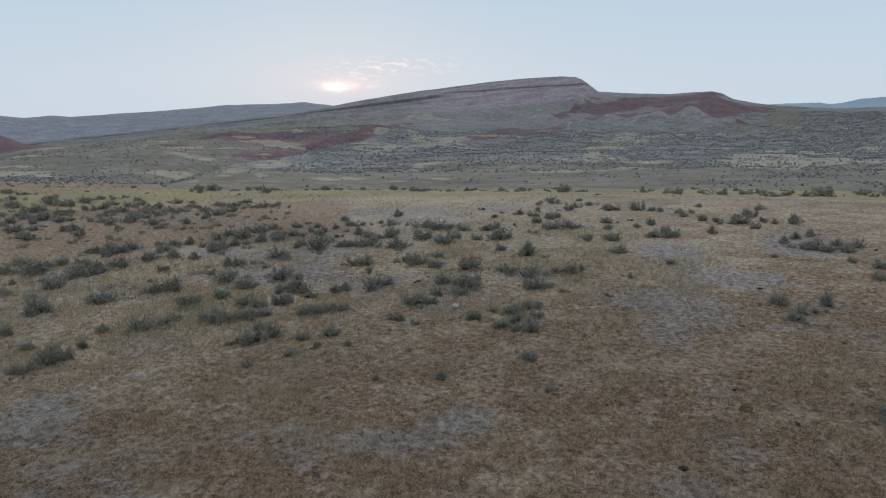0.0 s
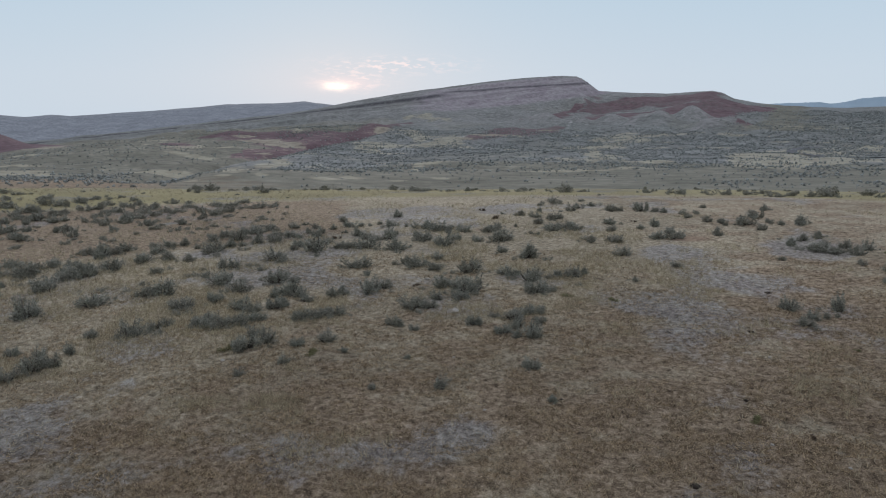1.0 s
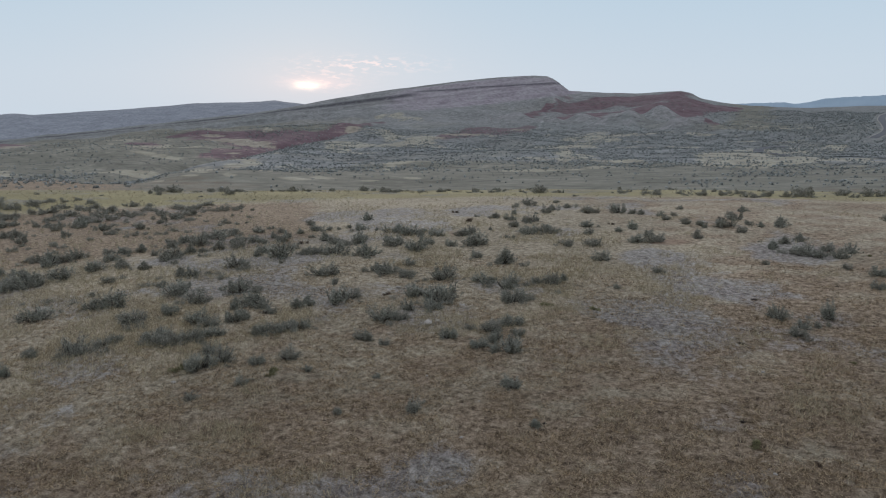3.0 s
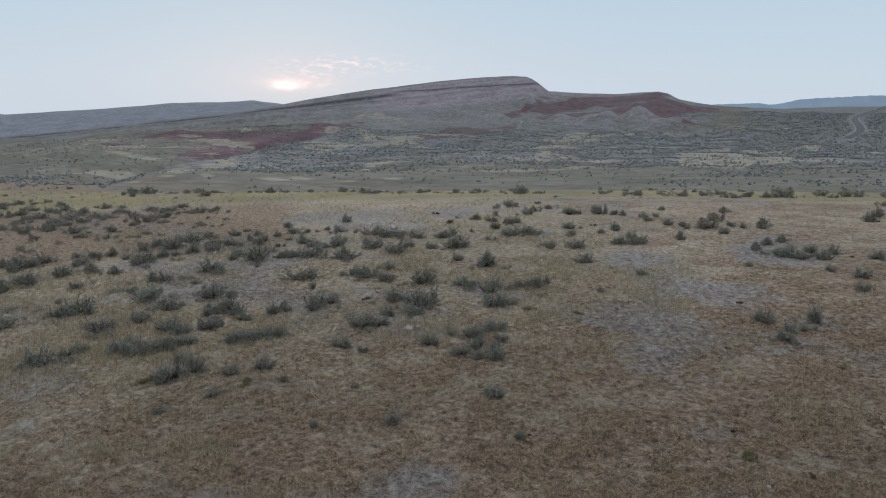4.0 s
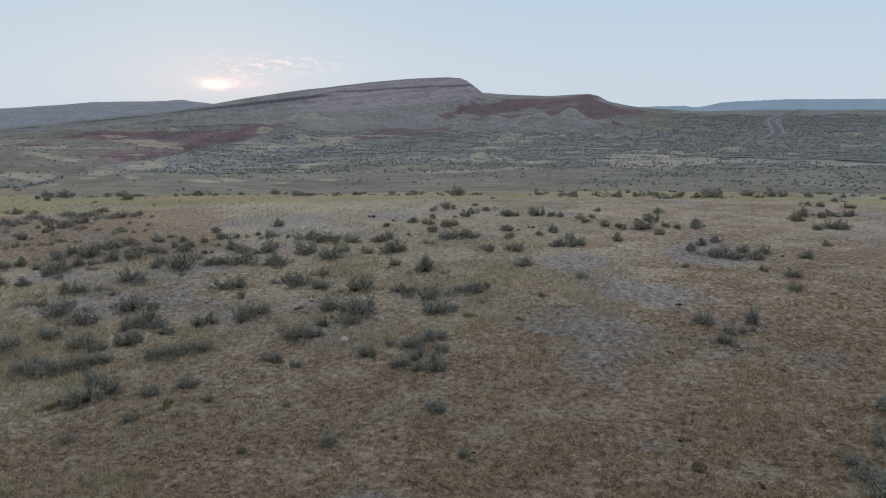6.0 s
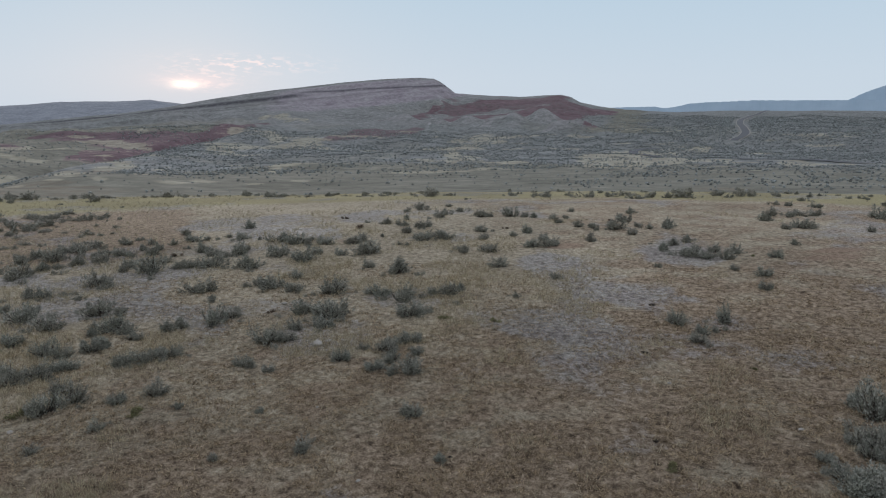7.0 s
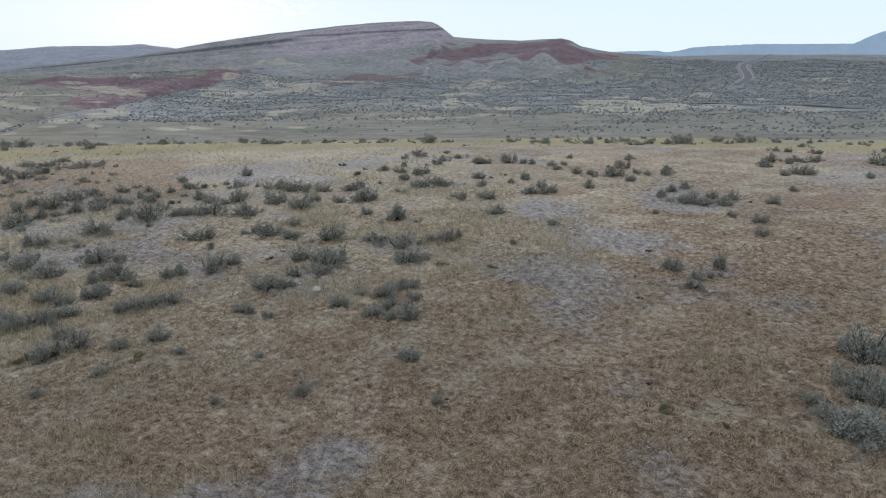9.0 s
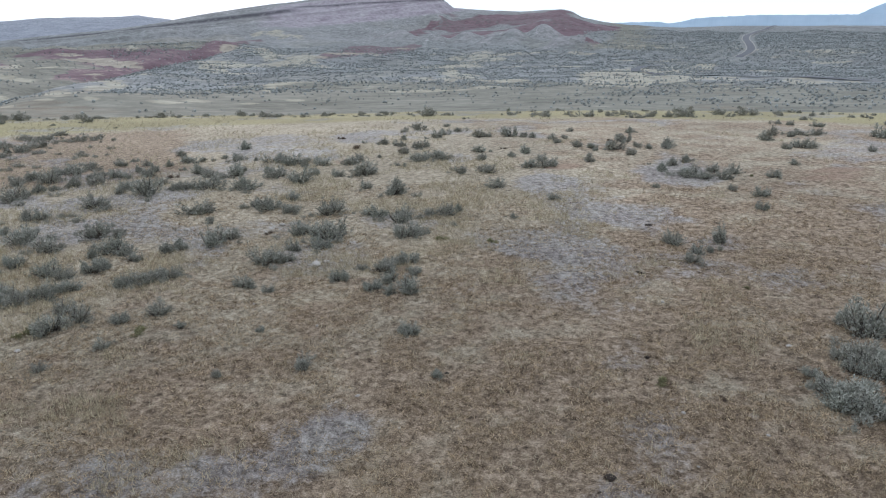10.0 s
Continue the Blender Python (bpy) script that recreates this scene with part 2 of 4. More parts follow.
def ground_material():
    """Dry thatch, straw, clay pan, red beds and sage soil, mixed by what grows where."""
    m, n = material("prairie_ground")
    p = place(n)
    clump = n.noise(n.mapping(p, (1.0, 1.05, 1.0), (0, 0, 0.4)), 3.9, 8.0, 0.68, 0.4)
    grain = n.noise(n.mapping(p, (1.0, 1.2, 1.0), (0, 0, 0.4)), 20.0, 4.0, 0.7)
    fine = n.math("ADD", n.math("MULTIPLY", clump, 0.72), n.math("MULTIPLY", grain, 0.28))
    patch = n.noise(p, 0.55, 6.0, 0.65)
    broad = n.noise(p, 0.09, 4.0, 0.55)
    far_patch = n.noise(p, 0.018, 8.0, 0.66)
    speck = n.noise(p, 0.11, 5.0, 0.75)
    tone = n.math("ADD", n.math("MULTIPLY", far_patch, 0.45), n.math("MULTIPLY", speck, 0.55))
    # dark stops: bare soil, plus shade painted into gaps between clods
    thatch = n.ramp(fine, (0.37, (0.070, 0.051, 0.036)), (0.445, (0.208, 0.155, 0.105)), (0.52, (0.340, 0.261, 0.180)), (0.62, (0.540, 0.430, 0.312)))
    straw = n.ramp(fine, (0.38, (0.165, 0.135, 0.094)), (0.5, (0.395, 0.331, 0.235)), (0.63, (0.630, 0.545, 0.406)))
    yellow = n.ramp(fine, (0.36, (0.238, 0.203, 0.107)), (0.64, (0.456, 0.398, 0.229)))
    clay = n.ramp(fine, (0.41, (0.144, 0.136, 0.135)), (0.5, (0.282, 0.277, 0.281)), (0.60, (0.432, 0.423, 0.428)))
    sage = n.ramp(tone, (0.36, (0.150, 0.156, 0.150)), (0.62, (0.345, 0.360, 0.350)))
    red = n.ramp(tone, (0.38, (0.128, 0.083, 0.091)), (0.62, (0.255, 0.172, 0.180)))
    rock = n.ramp(tone, (0.38, (0.255, 0.214, 0.236)), (0.62, (0.49, 0.430, 0.460)))
    pale = n.ramp(tone, (0.38, (0.235, 0.228, 0.217)), (0.62, (0.395, 0.380, 0.365)))
    olive = n.ramp(tone, (0.38, (0.162, 0.154, 0.121)), (0.62, (0.302, 0.287, 0.230)))
    # blue-grey that paints aerial haze onto the farthest hills
    hazed_ridge = n.ramp(tone, (0.36, (0.205, 0.218, 0.238)), (0.64, (0.385, 0.398, 0.425)))

    def soft(a, k=0.5, t=patch):
        """A mask with a ragged edge."""
        s = n.math("ADD", a, n.math("MULTIPLY", n.math("SUBTRACT", t, 0.5), k * 2))
        return n.ramp(s, (0.36, 0.0), (0.64, 1.0))

    c = thatch
    c = n.mix(soft(n.attr("straw"), 0.6), c, straw)
    c = n.mix(soft(n.attr("yellow"), 0.3), c, yellow)
    c = n.mix(n.math("MULTIPLY", soft(n.attr("clay"), 1.0, n.math("ADD", n.math("MULTIPLY", patch, 0.55), n.math("MULTIPLY", clump, 0.45))), 0.56), c, clay)
    c = n.mix(n.math("MULTIPLY", soft(n.attr("sage"), 0.5), 0.9), c, sage)
    c = n.mix(n.math("MULTIPLY", soft(n.attr("dust"), 0.5), 0.8), c, n.ramp(fine, (0.36, (0.19, 0.13, 0.09)), (0.64, (0.42, 0.30, 0.215))))
    c = n.mix(soft(n.attr("olive"), 0.4, tone), c, olive)
    c = n.mix(soft(n.attr("rock"), 0.3, far_patch), c, rock)
    c = n.mix(n.attr("hazed_ridge"), c, hazed_ridge)
    c = n.mix(soft(n.attr("pale"), 0.4, tone), c, pale)
    c = n.mix(soft(n.attr("red"), 0.9, tone), c, red)
    c = n.mix(n.math("MULTIPLY", soft(n.attr("fawn"), 0.9, tone), 0.75), c, pale_straw(n, tone))
    # thin hard beds in the cliff, following the dip
    xyz = n.add("ShaderNodeSeparateXYZ", Vector=p)
    level = n.math("ADD", n.math("SUBTRACT", xyz.outputs["Z"], n.math("MULTIPLY", xyz.outputs["X"], 0.115)), n.math("MULTIPLY", far_patch, 7.0))
    bed1 = n.ramp(n.noise(n.add("ShaderNodeCombineXYZ", Z=level).outputs[0], 0.13, 3.0, 0.7), (0.525, 0.0), (0.565, 1.0))
    broken = n.ramp(speck, (0.38, 0.0), (0.56, 1.0))
    c = n.mix(n.math("MULTIPLY", n.math("MULTIPLY", n.math("MULTIPLY", n.attr("beds"), bed1), broken), 0.25), c, (0.068, 0.055, 0.058))
    c = n.mix(n.math("MULTIPLY", n.math("MULTIPLY", n.attr("cliff"), n.ramp(speck, (0.36, 0.1), (0.48, 1.0))), 0.92), c, (0.062, 0.058, 0.068))
    # scrub too far off to be built plant by plant
    for size, low, high in ((0.16, 0.31, 0.49), (0.36, 0.31, 0.47)):
        d = n.add("ShaderNodeTexVoronoi", Vector=n.mapping(p, (1, 1, 0.3)), Scale=size, Randomness=1.0).outputs["Distance"]
        d = n.math("ADD", d, n.math("MULTIPLY", n.math("SUBTRACT", far_patch, 0.5), -0.9))
        c = n.mix(n.math("MULTIPLY", n.math("MULTIPLY", n.ramp(d, (low, 1.0), (high, 0.0)), n.attr("scrub")), 0.55), c, (0.135, 0.145, 0.13))
    wide = n.ramp(broad, (0.3, 0.82), (0.7, 1.16))
    c = n.mix(1.0, c, wide, "MULTIPLY")
    streak = n.ramp(grain, (0.32, 0.74), (0.52, 1.0), (0.70, 1.22))
    c = n.mix(n.attr("close"), c, n.mix(1.0, c, streak, "MULTIPLY"))
    height = n.math("ADD", n.math("MULTIPLY", fine, 0.6), n.math("MULTIPLY", grain, 0.4))
    finish(n, c, 0.95, height, 0.14, n.attr("close"), 0.12)
    return m


def pale_straw(n, t):
    return n.ramp(t, (0.38, (0.34, 0.305, 0.225)), (0.62, (0.52, 0.475, 0.36)))


def varied(name, low, high, rough=0.85, island=True, spec=0.2, grain=40.0):
    """Plant matter: colour differs from leaf to leaf and along it."""
    m, n = material(name)
    if island:
        t = n.tree.nodes.new("ShaderNodeNewGeometry").outputs["Random Per Island"]
    else:
        t = n.tree.nodes.new("ShaderNodeObjectInfo").outputs["Random"]
    g = n.noise(place(n), grain, 3.0, 0.6)
    t = n.math("ADD", n.math("MULTIPLY", t, 0.55), n.math("MULTIPLY", g, 0.45))
    finish(n, n.ramp(t, (0.24, low), (0.76, high)), rough, spec=spec)
    return m


def leaf_material():
    """Silvery sage leaves, each plant a little greener or greyer."""
    m, n = material("sage_leaf")
    leaf = n.tree.nodes.new("ShaderNodeNewGeometry").outputs["Random Per Island"]
    plant = n.tree.nodes.new("ShaderNodeObjectInfo").outputs["Random"]
    a = n.ramp(leaf, (0.0, (0.175, 0.178, 0.146)), (0.55, (0.328, 0.332, 0.276)), (1.0, (0.48, 0.48, 0.405)))
    b = n.ramp(leaf, (0.0, (0.18, 0.173, 0.142)), (0.55, (0.340, 0.327, 0.270)), (1.0, (0.48, 0.465, 0.395)))
    finish(n, n.mix(plant, a, b), 0.8, spec=0.2)
    return m


def stone_material():
    m, n = material("pale_stone")
    g = n.noise(place(n), 14.0, 5.0, 0.6)
    finish(n, n.ramp(g, (0.3, (0.30, 0.27, 0.23)), (0.7, (0.55, 0.51, 0.45))), 0.85, g, 0.02, 0.5)
    return m


def dung_material():
    m, n = material("dry_dung")
    g = n.noise(place(n), 30.0, 4.0, 0.6)
    finish(n, n.ramp(g, (0.3, (0.018, 0.014, 0.011)), (0.7, (0.06, 0.045, 0.034))), 0.9, g, 0.01, 0.6)
    return m


def asphalt_material():
    m, n = material("worn_asphalt")
    g = n.noise(place(n), 0.4, 5.0, 0.6)
    finish(n, n.ramp(g, (0.3, (0.125, 0.125, 0.132)), (0.7, (0.165, 0.165, 0.17))), 0.85)
    return m


def gravel_material():
    m, n = material("gravel_verge")
    g = n.noise(place(n), 0.3, 5.0, 0.6)
    finish(n, n.ramp(g, (0.3, (0.28, 0.268, 0.23)), (0.7, (0.40, 0.385, 0.34))), 0.95)
    return m


def haze_tint_material():
    m, n = material("haze_blue_distance")
    # the haze of distance is put into the base colour as blue
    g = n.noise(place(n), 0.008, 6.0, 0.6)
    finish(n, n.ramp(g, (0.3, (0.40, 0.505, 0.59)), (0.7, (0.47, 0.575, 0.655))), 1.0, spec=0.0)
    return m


M_GROUND = ground_material()
M_LEAF = leaf_material()
M_TWIG = varied("sage_twig", (0.05, 0.044, 0.037), (0.16, 0.138, 0.115), grain=20.0)
M_DEAD = varied("dead_brush", (0.09, 0.062, 0.045), (0.21, 0.155, 0.115), grain=20.0)
M_GRASS = varied("dry_grass", (0.26, 0.22, 0.145), (0.74, 0.645, 0.45), grain=1.6)
M_LITTER = varied("grass_litter", (0.115, 0.080, 0.050), (0.66, 0.515, 0.335), grain=2.2)
M_SCRUB = varied("far_scrub", (0.15, 0.162, 0.152), (0.36, 0.38, 0.36), grain=2.0)
M_GREEN = varied("rabbitbrush_leaf", (0.16, 0.155, 0.075), (0.33, 0.31, 0.165), grain=20.0)
M_STONE = stone_material()
M_DUNG = dung_material()
M_ASPHALT = asphalt_material()
M_GRAVEL = gravel_material()
M_HAZE_BLUE = haze_tint_material()

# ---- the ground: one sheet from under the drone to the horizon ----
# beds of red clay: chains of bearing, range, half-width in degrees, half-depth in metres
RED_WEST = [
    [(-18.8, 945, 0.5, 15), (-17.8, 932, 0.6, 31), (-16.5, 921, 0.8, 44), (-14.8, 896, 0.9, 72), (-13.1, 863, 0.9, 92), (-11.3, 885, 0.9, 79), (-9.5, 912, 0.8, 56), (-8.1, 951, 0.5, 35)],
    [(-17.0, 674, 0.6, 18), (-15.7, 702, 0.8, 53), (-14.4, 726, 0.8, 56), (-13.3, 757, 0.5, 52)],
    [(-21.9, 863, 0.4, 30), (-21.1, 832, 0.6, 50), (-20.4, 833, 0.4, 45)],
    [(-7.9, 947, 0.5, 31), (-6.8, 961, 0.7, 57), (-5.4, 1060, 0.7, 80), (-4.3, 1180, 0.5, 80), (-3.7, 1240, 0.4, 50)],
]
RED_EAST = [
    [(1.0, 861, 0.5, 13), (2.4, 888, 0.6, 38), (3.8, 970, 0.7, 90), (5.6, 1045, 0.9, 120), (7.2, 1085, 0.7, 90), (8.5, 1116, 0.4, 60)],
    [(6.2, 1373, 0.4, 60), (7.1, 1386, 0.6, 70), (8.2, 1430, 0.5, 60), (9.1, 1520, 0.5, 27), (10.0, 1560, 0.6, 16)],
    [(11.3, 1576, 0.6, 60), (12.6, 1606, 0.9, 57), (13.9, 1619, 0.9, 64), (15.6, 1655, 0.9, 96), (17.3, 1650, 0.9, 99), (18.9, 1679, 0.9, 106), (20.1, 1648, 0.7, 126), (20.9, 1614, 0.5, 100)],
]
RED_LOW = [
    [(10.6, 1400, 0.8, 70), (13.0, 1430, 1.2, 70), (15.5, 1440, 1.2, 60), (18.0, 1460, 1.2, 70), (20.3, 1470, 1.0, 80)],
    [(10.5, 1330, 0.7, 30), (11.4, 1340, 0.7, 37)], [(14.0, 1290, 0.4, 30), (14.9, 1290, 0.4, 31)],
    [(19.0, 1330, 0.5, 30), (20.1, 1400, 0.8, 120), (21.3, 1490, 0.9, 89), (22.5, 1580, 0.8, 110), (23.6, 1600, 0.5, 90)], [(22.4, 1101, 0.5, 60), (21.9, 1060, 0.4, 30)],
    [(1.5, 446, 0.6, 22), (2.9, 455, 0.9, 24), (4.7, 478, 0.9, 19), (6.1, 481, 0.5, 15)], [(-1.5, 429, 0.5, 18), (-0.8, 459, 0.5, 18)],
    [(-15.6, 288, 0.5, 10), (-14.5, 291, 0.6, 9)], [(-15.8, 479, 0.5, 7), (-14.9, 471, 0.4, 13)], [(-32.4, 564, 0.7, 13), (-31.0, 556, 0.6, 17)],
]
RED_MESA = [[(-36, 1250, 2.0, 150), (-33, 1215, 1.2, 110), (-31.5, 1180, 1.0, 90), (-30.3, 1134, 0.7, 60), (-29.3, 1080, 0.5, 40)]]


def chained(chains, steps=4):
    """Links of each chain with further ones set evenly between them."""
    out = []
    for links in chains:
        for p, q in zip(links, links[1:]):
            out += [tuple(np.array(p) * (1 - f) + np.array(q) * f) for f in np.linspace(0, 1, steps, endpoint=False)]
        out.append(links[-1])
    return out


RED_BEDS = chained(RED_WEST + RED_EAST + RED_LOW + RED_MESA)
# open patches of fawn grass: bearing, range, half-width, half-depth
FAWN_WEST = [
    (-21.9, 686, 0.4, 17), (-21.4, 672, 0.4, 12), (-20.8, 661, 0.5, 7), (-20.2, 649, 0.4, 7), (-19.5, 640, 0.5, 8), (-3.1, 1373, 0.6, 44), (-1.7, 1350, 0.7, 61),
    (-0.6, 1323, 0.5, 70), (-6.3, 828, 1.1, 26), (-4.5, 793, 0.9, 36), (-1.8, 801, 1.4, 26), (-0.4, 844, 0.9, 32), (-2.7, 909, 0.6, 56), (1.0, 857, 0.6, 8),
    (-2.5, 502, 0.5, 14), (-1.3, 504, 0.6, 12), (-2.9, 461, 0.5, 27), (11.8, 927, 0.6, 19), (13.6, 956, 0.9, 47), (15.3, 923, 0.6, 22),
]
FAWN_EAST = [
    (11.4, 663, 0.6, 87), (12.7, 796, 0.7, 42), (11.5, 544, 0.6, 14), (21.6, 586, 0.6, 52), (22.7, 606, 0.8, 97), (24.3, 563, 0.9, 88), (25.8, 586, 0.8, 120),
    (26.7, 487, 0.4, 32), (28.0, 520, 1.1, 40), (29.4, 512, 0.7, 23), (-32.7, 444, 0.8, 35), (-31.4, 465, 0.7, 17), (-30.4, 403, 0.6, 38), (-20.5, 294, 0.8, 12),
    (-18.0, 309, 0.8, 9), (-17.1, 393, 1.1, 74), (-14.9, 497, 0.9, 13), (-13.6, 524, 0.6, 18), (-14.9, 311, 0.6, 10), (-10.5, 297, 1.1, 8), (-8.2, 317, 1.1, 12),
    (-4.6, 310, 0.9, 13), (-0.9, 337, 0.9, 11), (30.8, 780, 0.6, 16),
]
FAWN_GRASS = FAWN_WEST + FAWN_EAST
PALE_CONES = [(b, q - 12, wa * 57.3 / q * 0.85, wr) for b, q, h, wa, wr in HILLS if q > 1050 and 7 < b < 23]
CLAY_PANS = [  # x, y, half-width, half-depth in metres
    (-2.6, 17.4, 2.4, 1.2), (0.1, 18.6, 1.7, 1.3), (8.8, 26.1, 1.7, 2.4), (7.6, 15.9, 1.4, 1.2), (-14.2, 19.6, 1.6, 1.6), (-2.0, 60.0, 9.0, 5.0),
    (14.3, 41.0, 5.0, 2.6), (15.0, 34.9, 3.4, 2.4), (9.5, 30.0, 2.4, 1.4), (24.0, 42.5, 4.0, 2.0), (-13.0, 38.0, 5.0, 1.6), (-12.5, 44.0, 6.0, 1.2),
]
BED_GROUNDS = [(15.8, 45.6, 1.7, 0.9), (30.0, 38.7, 2.6, 0.9), (31.5, 40.2, 2.5, 0.8), (2.4, 50.5, 1.2, 0.8)]  # dusty hollows


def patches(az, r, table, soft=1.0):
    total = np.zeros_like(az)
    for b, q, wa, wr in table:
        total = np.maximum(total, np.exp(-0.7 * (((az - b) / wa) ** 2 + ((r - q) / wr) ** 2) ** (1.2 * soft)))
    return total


def sage_stand(x, y, a, q):
    """How thick the sage grows beyond the rim: ragged stands with open straw between."""
    ragged = fbm(x, y, 75.0, 5, 55, 0.62)
    slope = step(-14.5, -12.0, a + (ragged - 0.5) * 8) * step(390, 470, q + (ragged - 0.5) * 160)
    hem = np.exp(-(((q - 350) / 70) ** 2)) * step(-19, -23, a)
    plain = 0.045 * step(130, 200, q)
    knee = 0.5 * np.exp(-(((q - 330) / 60) ** 2)) * step(16, 22, a)
    fine = step(0.40, 0.52, fbm(x, y, 28.0, 4, 56, 0.6))
    thick = plain + slope * (0.30 + 0.70 * fine) * (0.55 + 0.45 * step(0.40, 0.55, ragged)) + 0.9 * hem * fine + knee * fine
    thick = thick + 0.05 * step(300, 400, q)
    thick = thick + 0.30 * step(24, 29, a) * step(560, 640, q)
    bare = np.exp(-(((a - 25) / 1.8) ** 2)) * step(950, 1050, q)
    clumps = 0.25 + 1.15 * step(0.36, 0.60, fbm(x, y, 11.0, 3, 57))
    thick = thick * clumps * (1 - 0.8 * bare)
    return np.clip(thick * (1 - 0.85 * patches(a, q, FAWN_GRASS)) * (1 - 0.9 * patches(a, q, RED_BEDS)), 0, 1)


def spots(x, y, table):
    total = np.zeros_like(x)
    for cx, cy, wx, wy in table:
        total = np.maximum(total, np.exp(-(((x - cx) / wx) ** 2 + ((y - cy) / wy) ** 2)))
    return total


def brown_ground(x, y):
    """The worn brown flat before the western rim."""
    a, q = polar(x, y)
    return step(-5, -11, a) * step(48, 55, q) * step(82, 74, q)


def straw_zone(x, y):
    """Where standing straw is thick on the plateau: among the sage and up to the rim, thin on the trampled slope."""
    d = y - 0.10 * x
    back = step(20, 38, y + 0.55 * np.maximum(-x, 0) * 0.5 - 0.35 * np.maximum(x - 4, 0))
    return np.clip((0.26 + 0.46 * back + 0.25 * step(-4, -14, x) * step(16, 26, d)) * (1 - 0.4 * step(9, 20, x)), 0, 1)


def build_ground():
    az = np.unique(np.concatenate([np.arange(-44, 54, 0.22), np.arange(-180, -44, 2.5), np.arange(54, 180, 2.5)]).round(3))
    r = np.concatenate([np.linspace(0.5, 9, 8), np.geomspace(10, 50, 200), np.geomspace(50.5, 110, 70), np.geomspace(112, 290, 34), np.geomspace(294, 990, 110), np.linspace(994, 1420, 100), np.geomspace(1425, 1985, 105), np.geomspace(2000, 4950, 44)])
    A, R = np.meshgrid(az, r, indexing="ij")
    x = CENTRE[0] + R * np.sin(np.radians(A))
    y = CENTRE[1] + R * np.cos(np.radians(A))
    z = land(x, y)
    na, nr = A.shape
    verts = np.stack([x, y, z], -1).reshape(-1, 3)
    i = np.arange(na)[:, None] * nr + np.arange(nr - 1)[None]
    j = (np.arange(na)[:, None] + 1) % na * nr + np.arange(nr - 1)[None]
    quads = np.stack([i, i + 1, j + 1, j], -1).reshape(-1, 4)
    me = bpy.data.meshes.new("ground")
    me.vertices.add(len(verts))
    me.vertices.foreach_set("co", verts.ravel())
    me.loops.add(quads.size)
    me.loops.foreach_set("vertex_index", quads.ravel().astype(np.int32))
    me.polygons.add(len(quads))
    me.polygons.foreach_set("loop_start", np.arange(0, quads.size, 4, dtype=np.int32))
    me.update(calc_edges=True)
    me.polygons.foreach_set("use_smooth", np.ones(len(quads), bool))
    X, Y, Z, AZ, RR = (a.ravel() for a in (x, y, z, A, R))
    wob_a = AZ + (fbm(X, Y, 40.0, 5, 61) - 0.5) * 2.0
    wob_r = RR * (1 + (fbm(X, Y, 70.0, 4, 62) - 0.5) * 0.14)
    beyond = step(105, 150, RR)
    on_top = 1 - beyond
    rimward = step(72, 86, RR) * on_top
    mid = fbm(X, Y, 120.0, 4, 71)
    masks = {}
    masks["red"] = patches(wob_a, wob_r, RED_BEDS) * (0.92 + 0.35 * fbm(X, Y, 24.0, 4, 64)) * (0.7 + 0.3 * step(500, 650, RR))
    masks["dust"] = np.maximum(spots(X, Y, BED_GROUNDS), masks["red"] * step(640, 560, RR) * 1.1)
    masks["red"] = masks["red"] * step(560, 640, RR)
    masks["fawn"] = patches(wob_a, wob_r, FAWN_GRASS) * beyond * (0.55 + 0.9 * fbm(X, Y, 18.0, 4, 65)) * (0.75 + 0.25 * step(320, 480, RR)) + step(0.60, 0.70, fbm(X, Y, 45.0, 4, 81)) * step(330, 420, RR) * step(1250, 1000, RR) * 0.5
    masks["fawn"] = np.maximum(masks["fawn"], 0.8 * spots(X, Y, [(8.8, 12.9, 0.9, 0.8), (10.6, 12.6, 1.2, 0.6)]))
    masks["pale"] = np.maximum(patches(wob_a, wob_r, PALE_CONES) * 0.9, 0.47 * step(1080, 1220, RR) * step(2000, 1900, RR) * step(-16, -10, AZ) * step(24, 21, AZ))
    masks["olive"] = beyond * np.clip(step(1.2, -0.6, wob_a - np.interp(RR, *CREEK)) * step(300, 380, RR) * step(1500, 1350, RR) + 0.45 * step(0.5, 0.7, mid) + 0.60 * step(560, 430, RR) * step(-30, -20, AZ) + 0.7 * np.exp(-(((AZ - 25) / 2.0) ** 2)) * step(950, 1050, RR), 0, 1)
    brown = brown_ground(X, Y)
    masks["straw"] = on_top * (1 - 0.8 * brown) * np.clip(straw_zone(X, Y) + 0.26 * step(0.46, 0.68, fbm(X, 1.4 * Y, 2.0, 5, 97)), 0, 1)
    masks["yellow"] = rimward * (0.55 + 0.45 * step(0.30, 0.55, fbm(X, Y, 26.0, 3, 91) + 0.12))
    masks["clay"] = on_top * np.clip(spots(X, Y, CLAY_PANS) * 0.56 + 0.54 * step(0.44, 0.68, fbm(X, Y, 4.5, 5, 95)), 0, 1)
    sage_mid = spots(X, Y, [(-14.0, 40.0, 12.0, 12.0), (2.0, 40.0, 8.0, 10.0), (6.0, 50.0, 12.0, 8.0), (-30.0, 56.0, 20.0, 10.0), (-16.0, 68.0, 8.0, 5.0)])
    masks["sage"] = np.clip(on_top * 0.3 * sage_mid + beyond * (0.15 + 0.85 * step(340, 480, RR)), 0, 1)
    bed = Z - 0.115 * X + (fbm(X, Y, 40.0, 3, 99) - 0.5) * 5
    flank = step(1420, 1540, RR) * step(2100, 2000, RR)
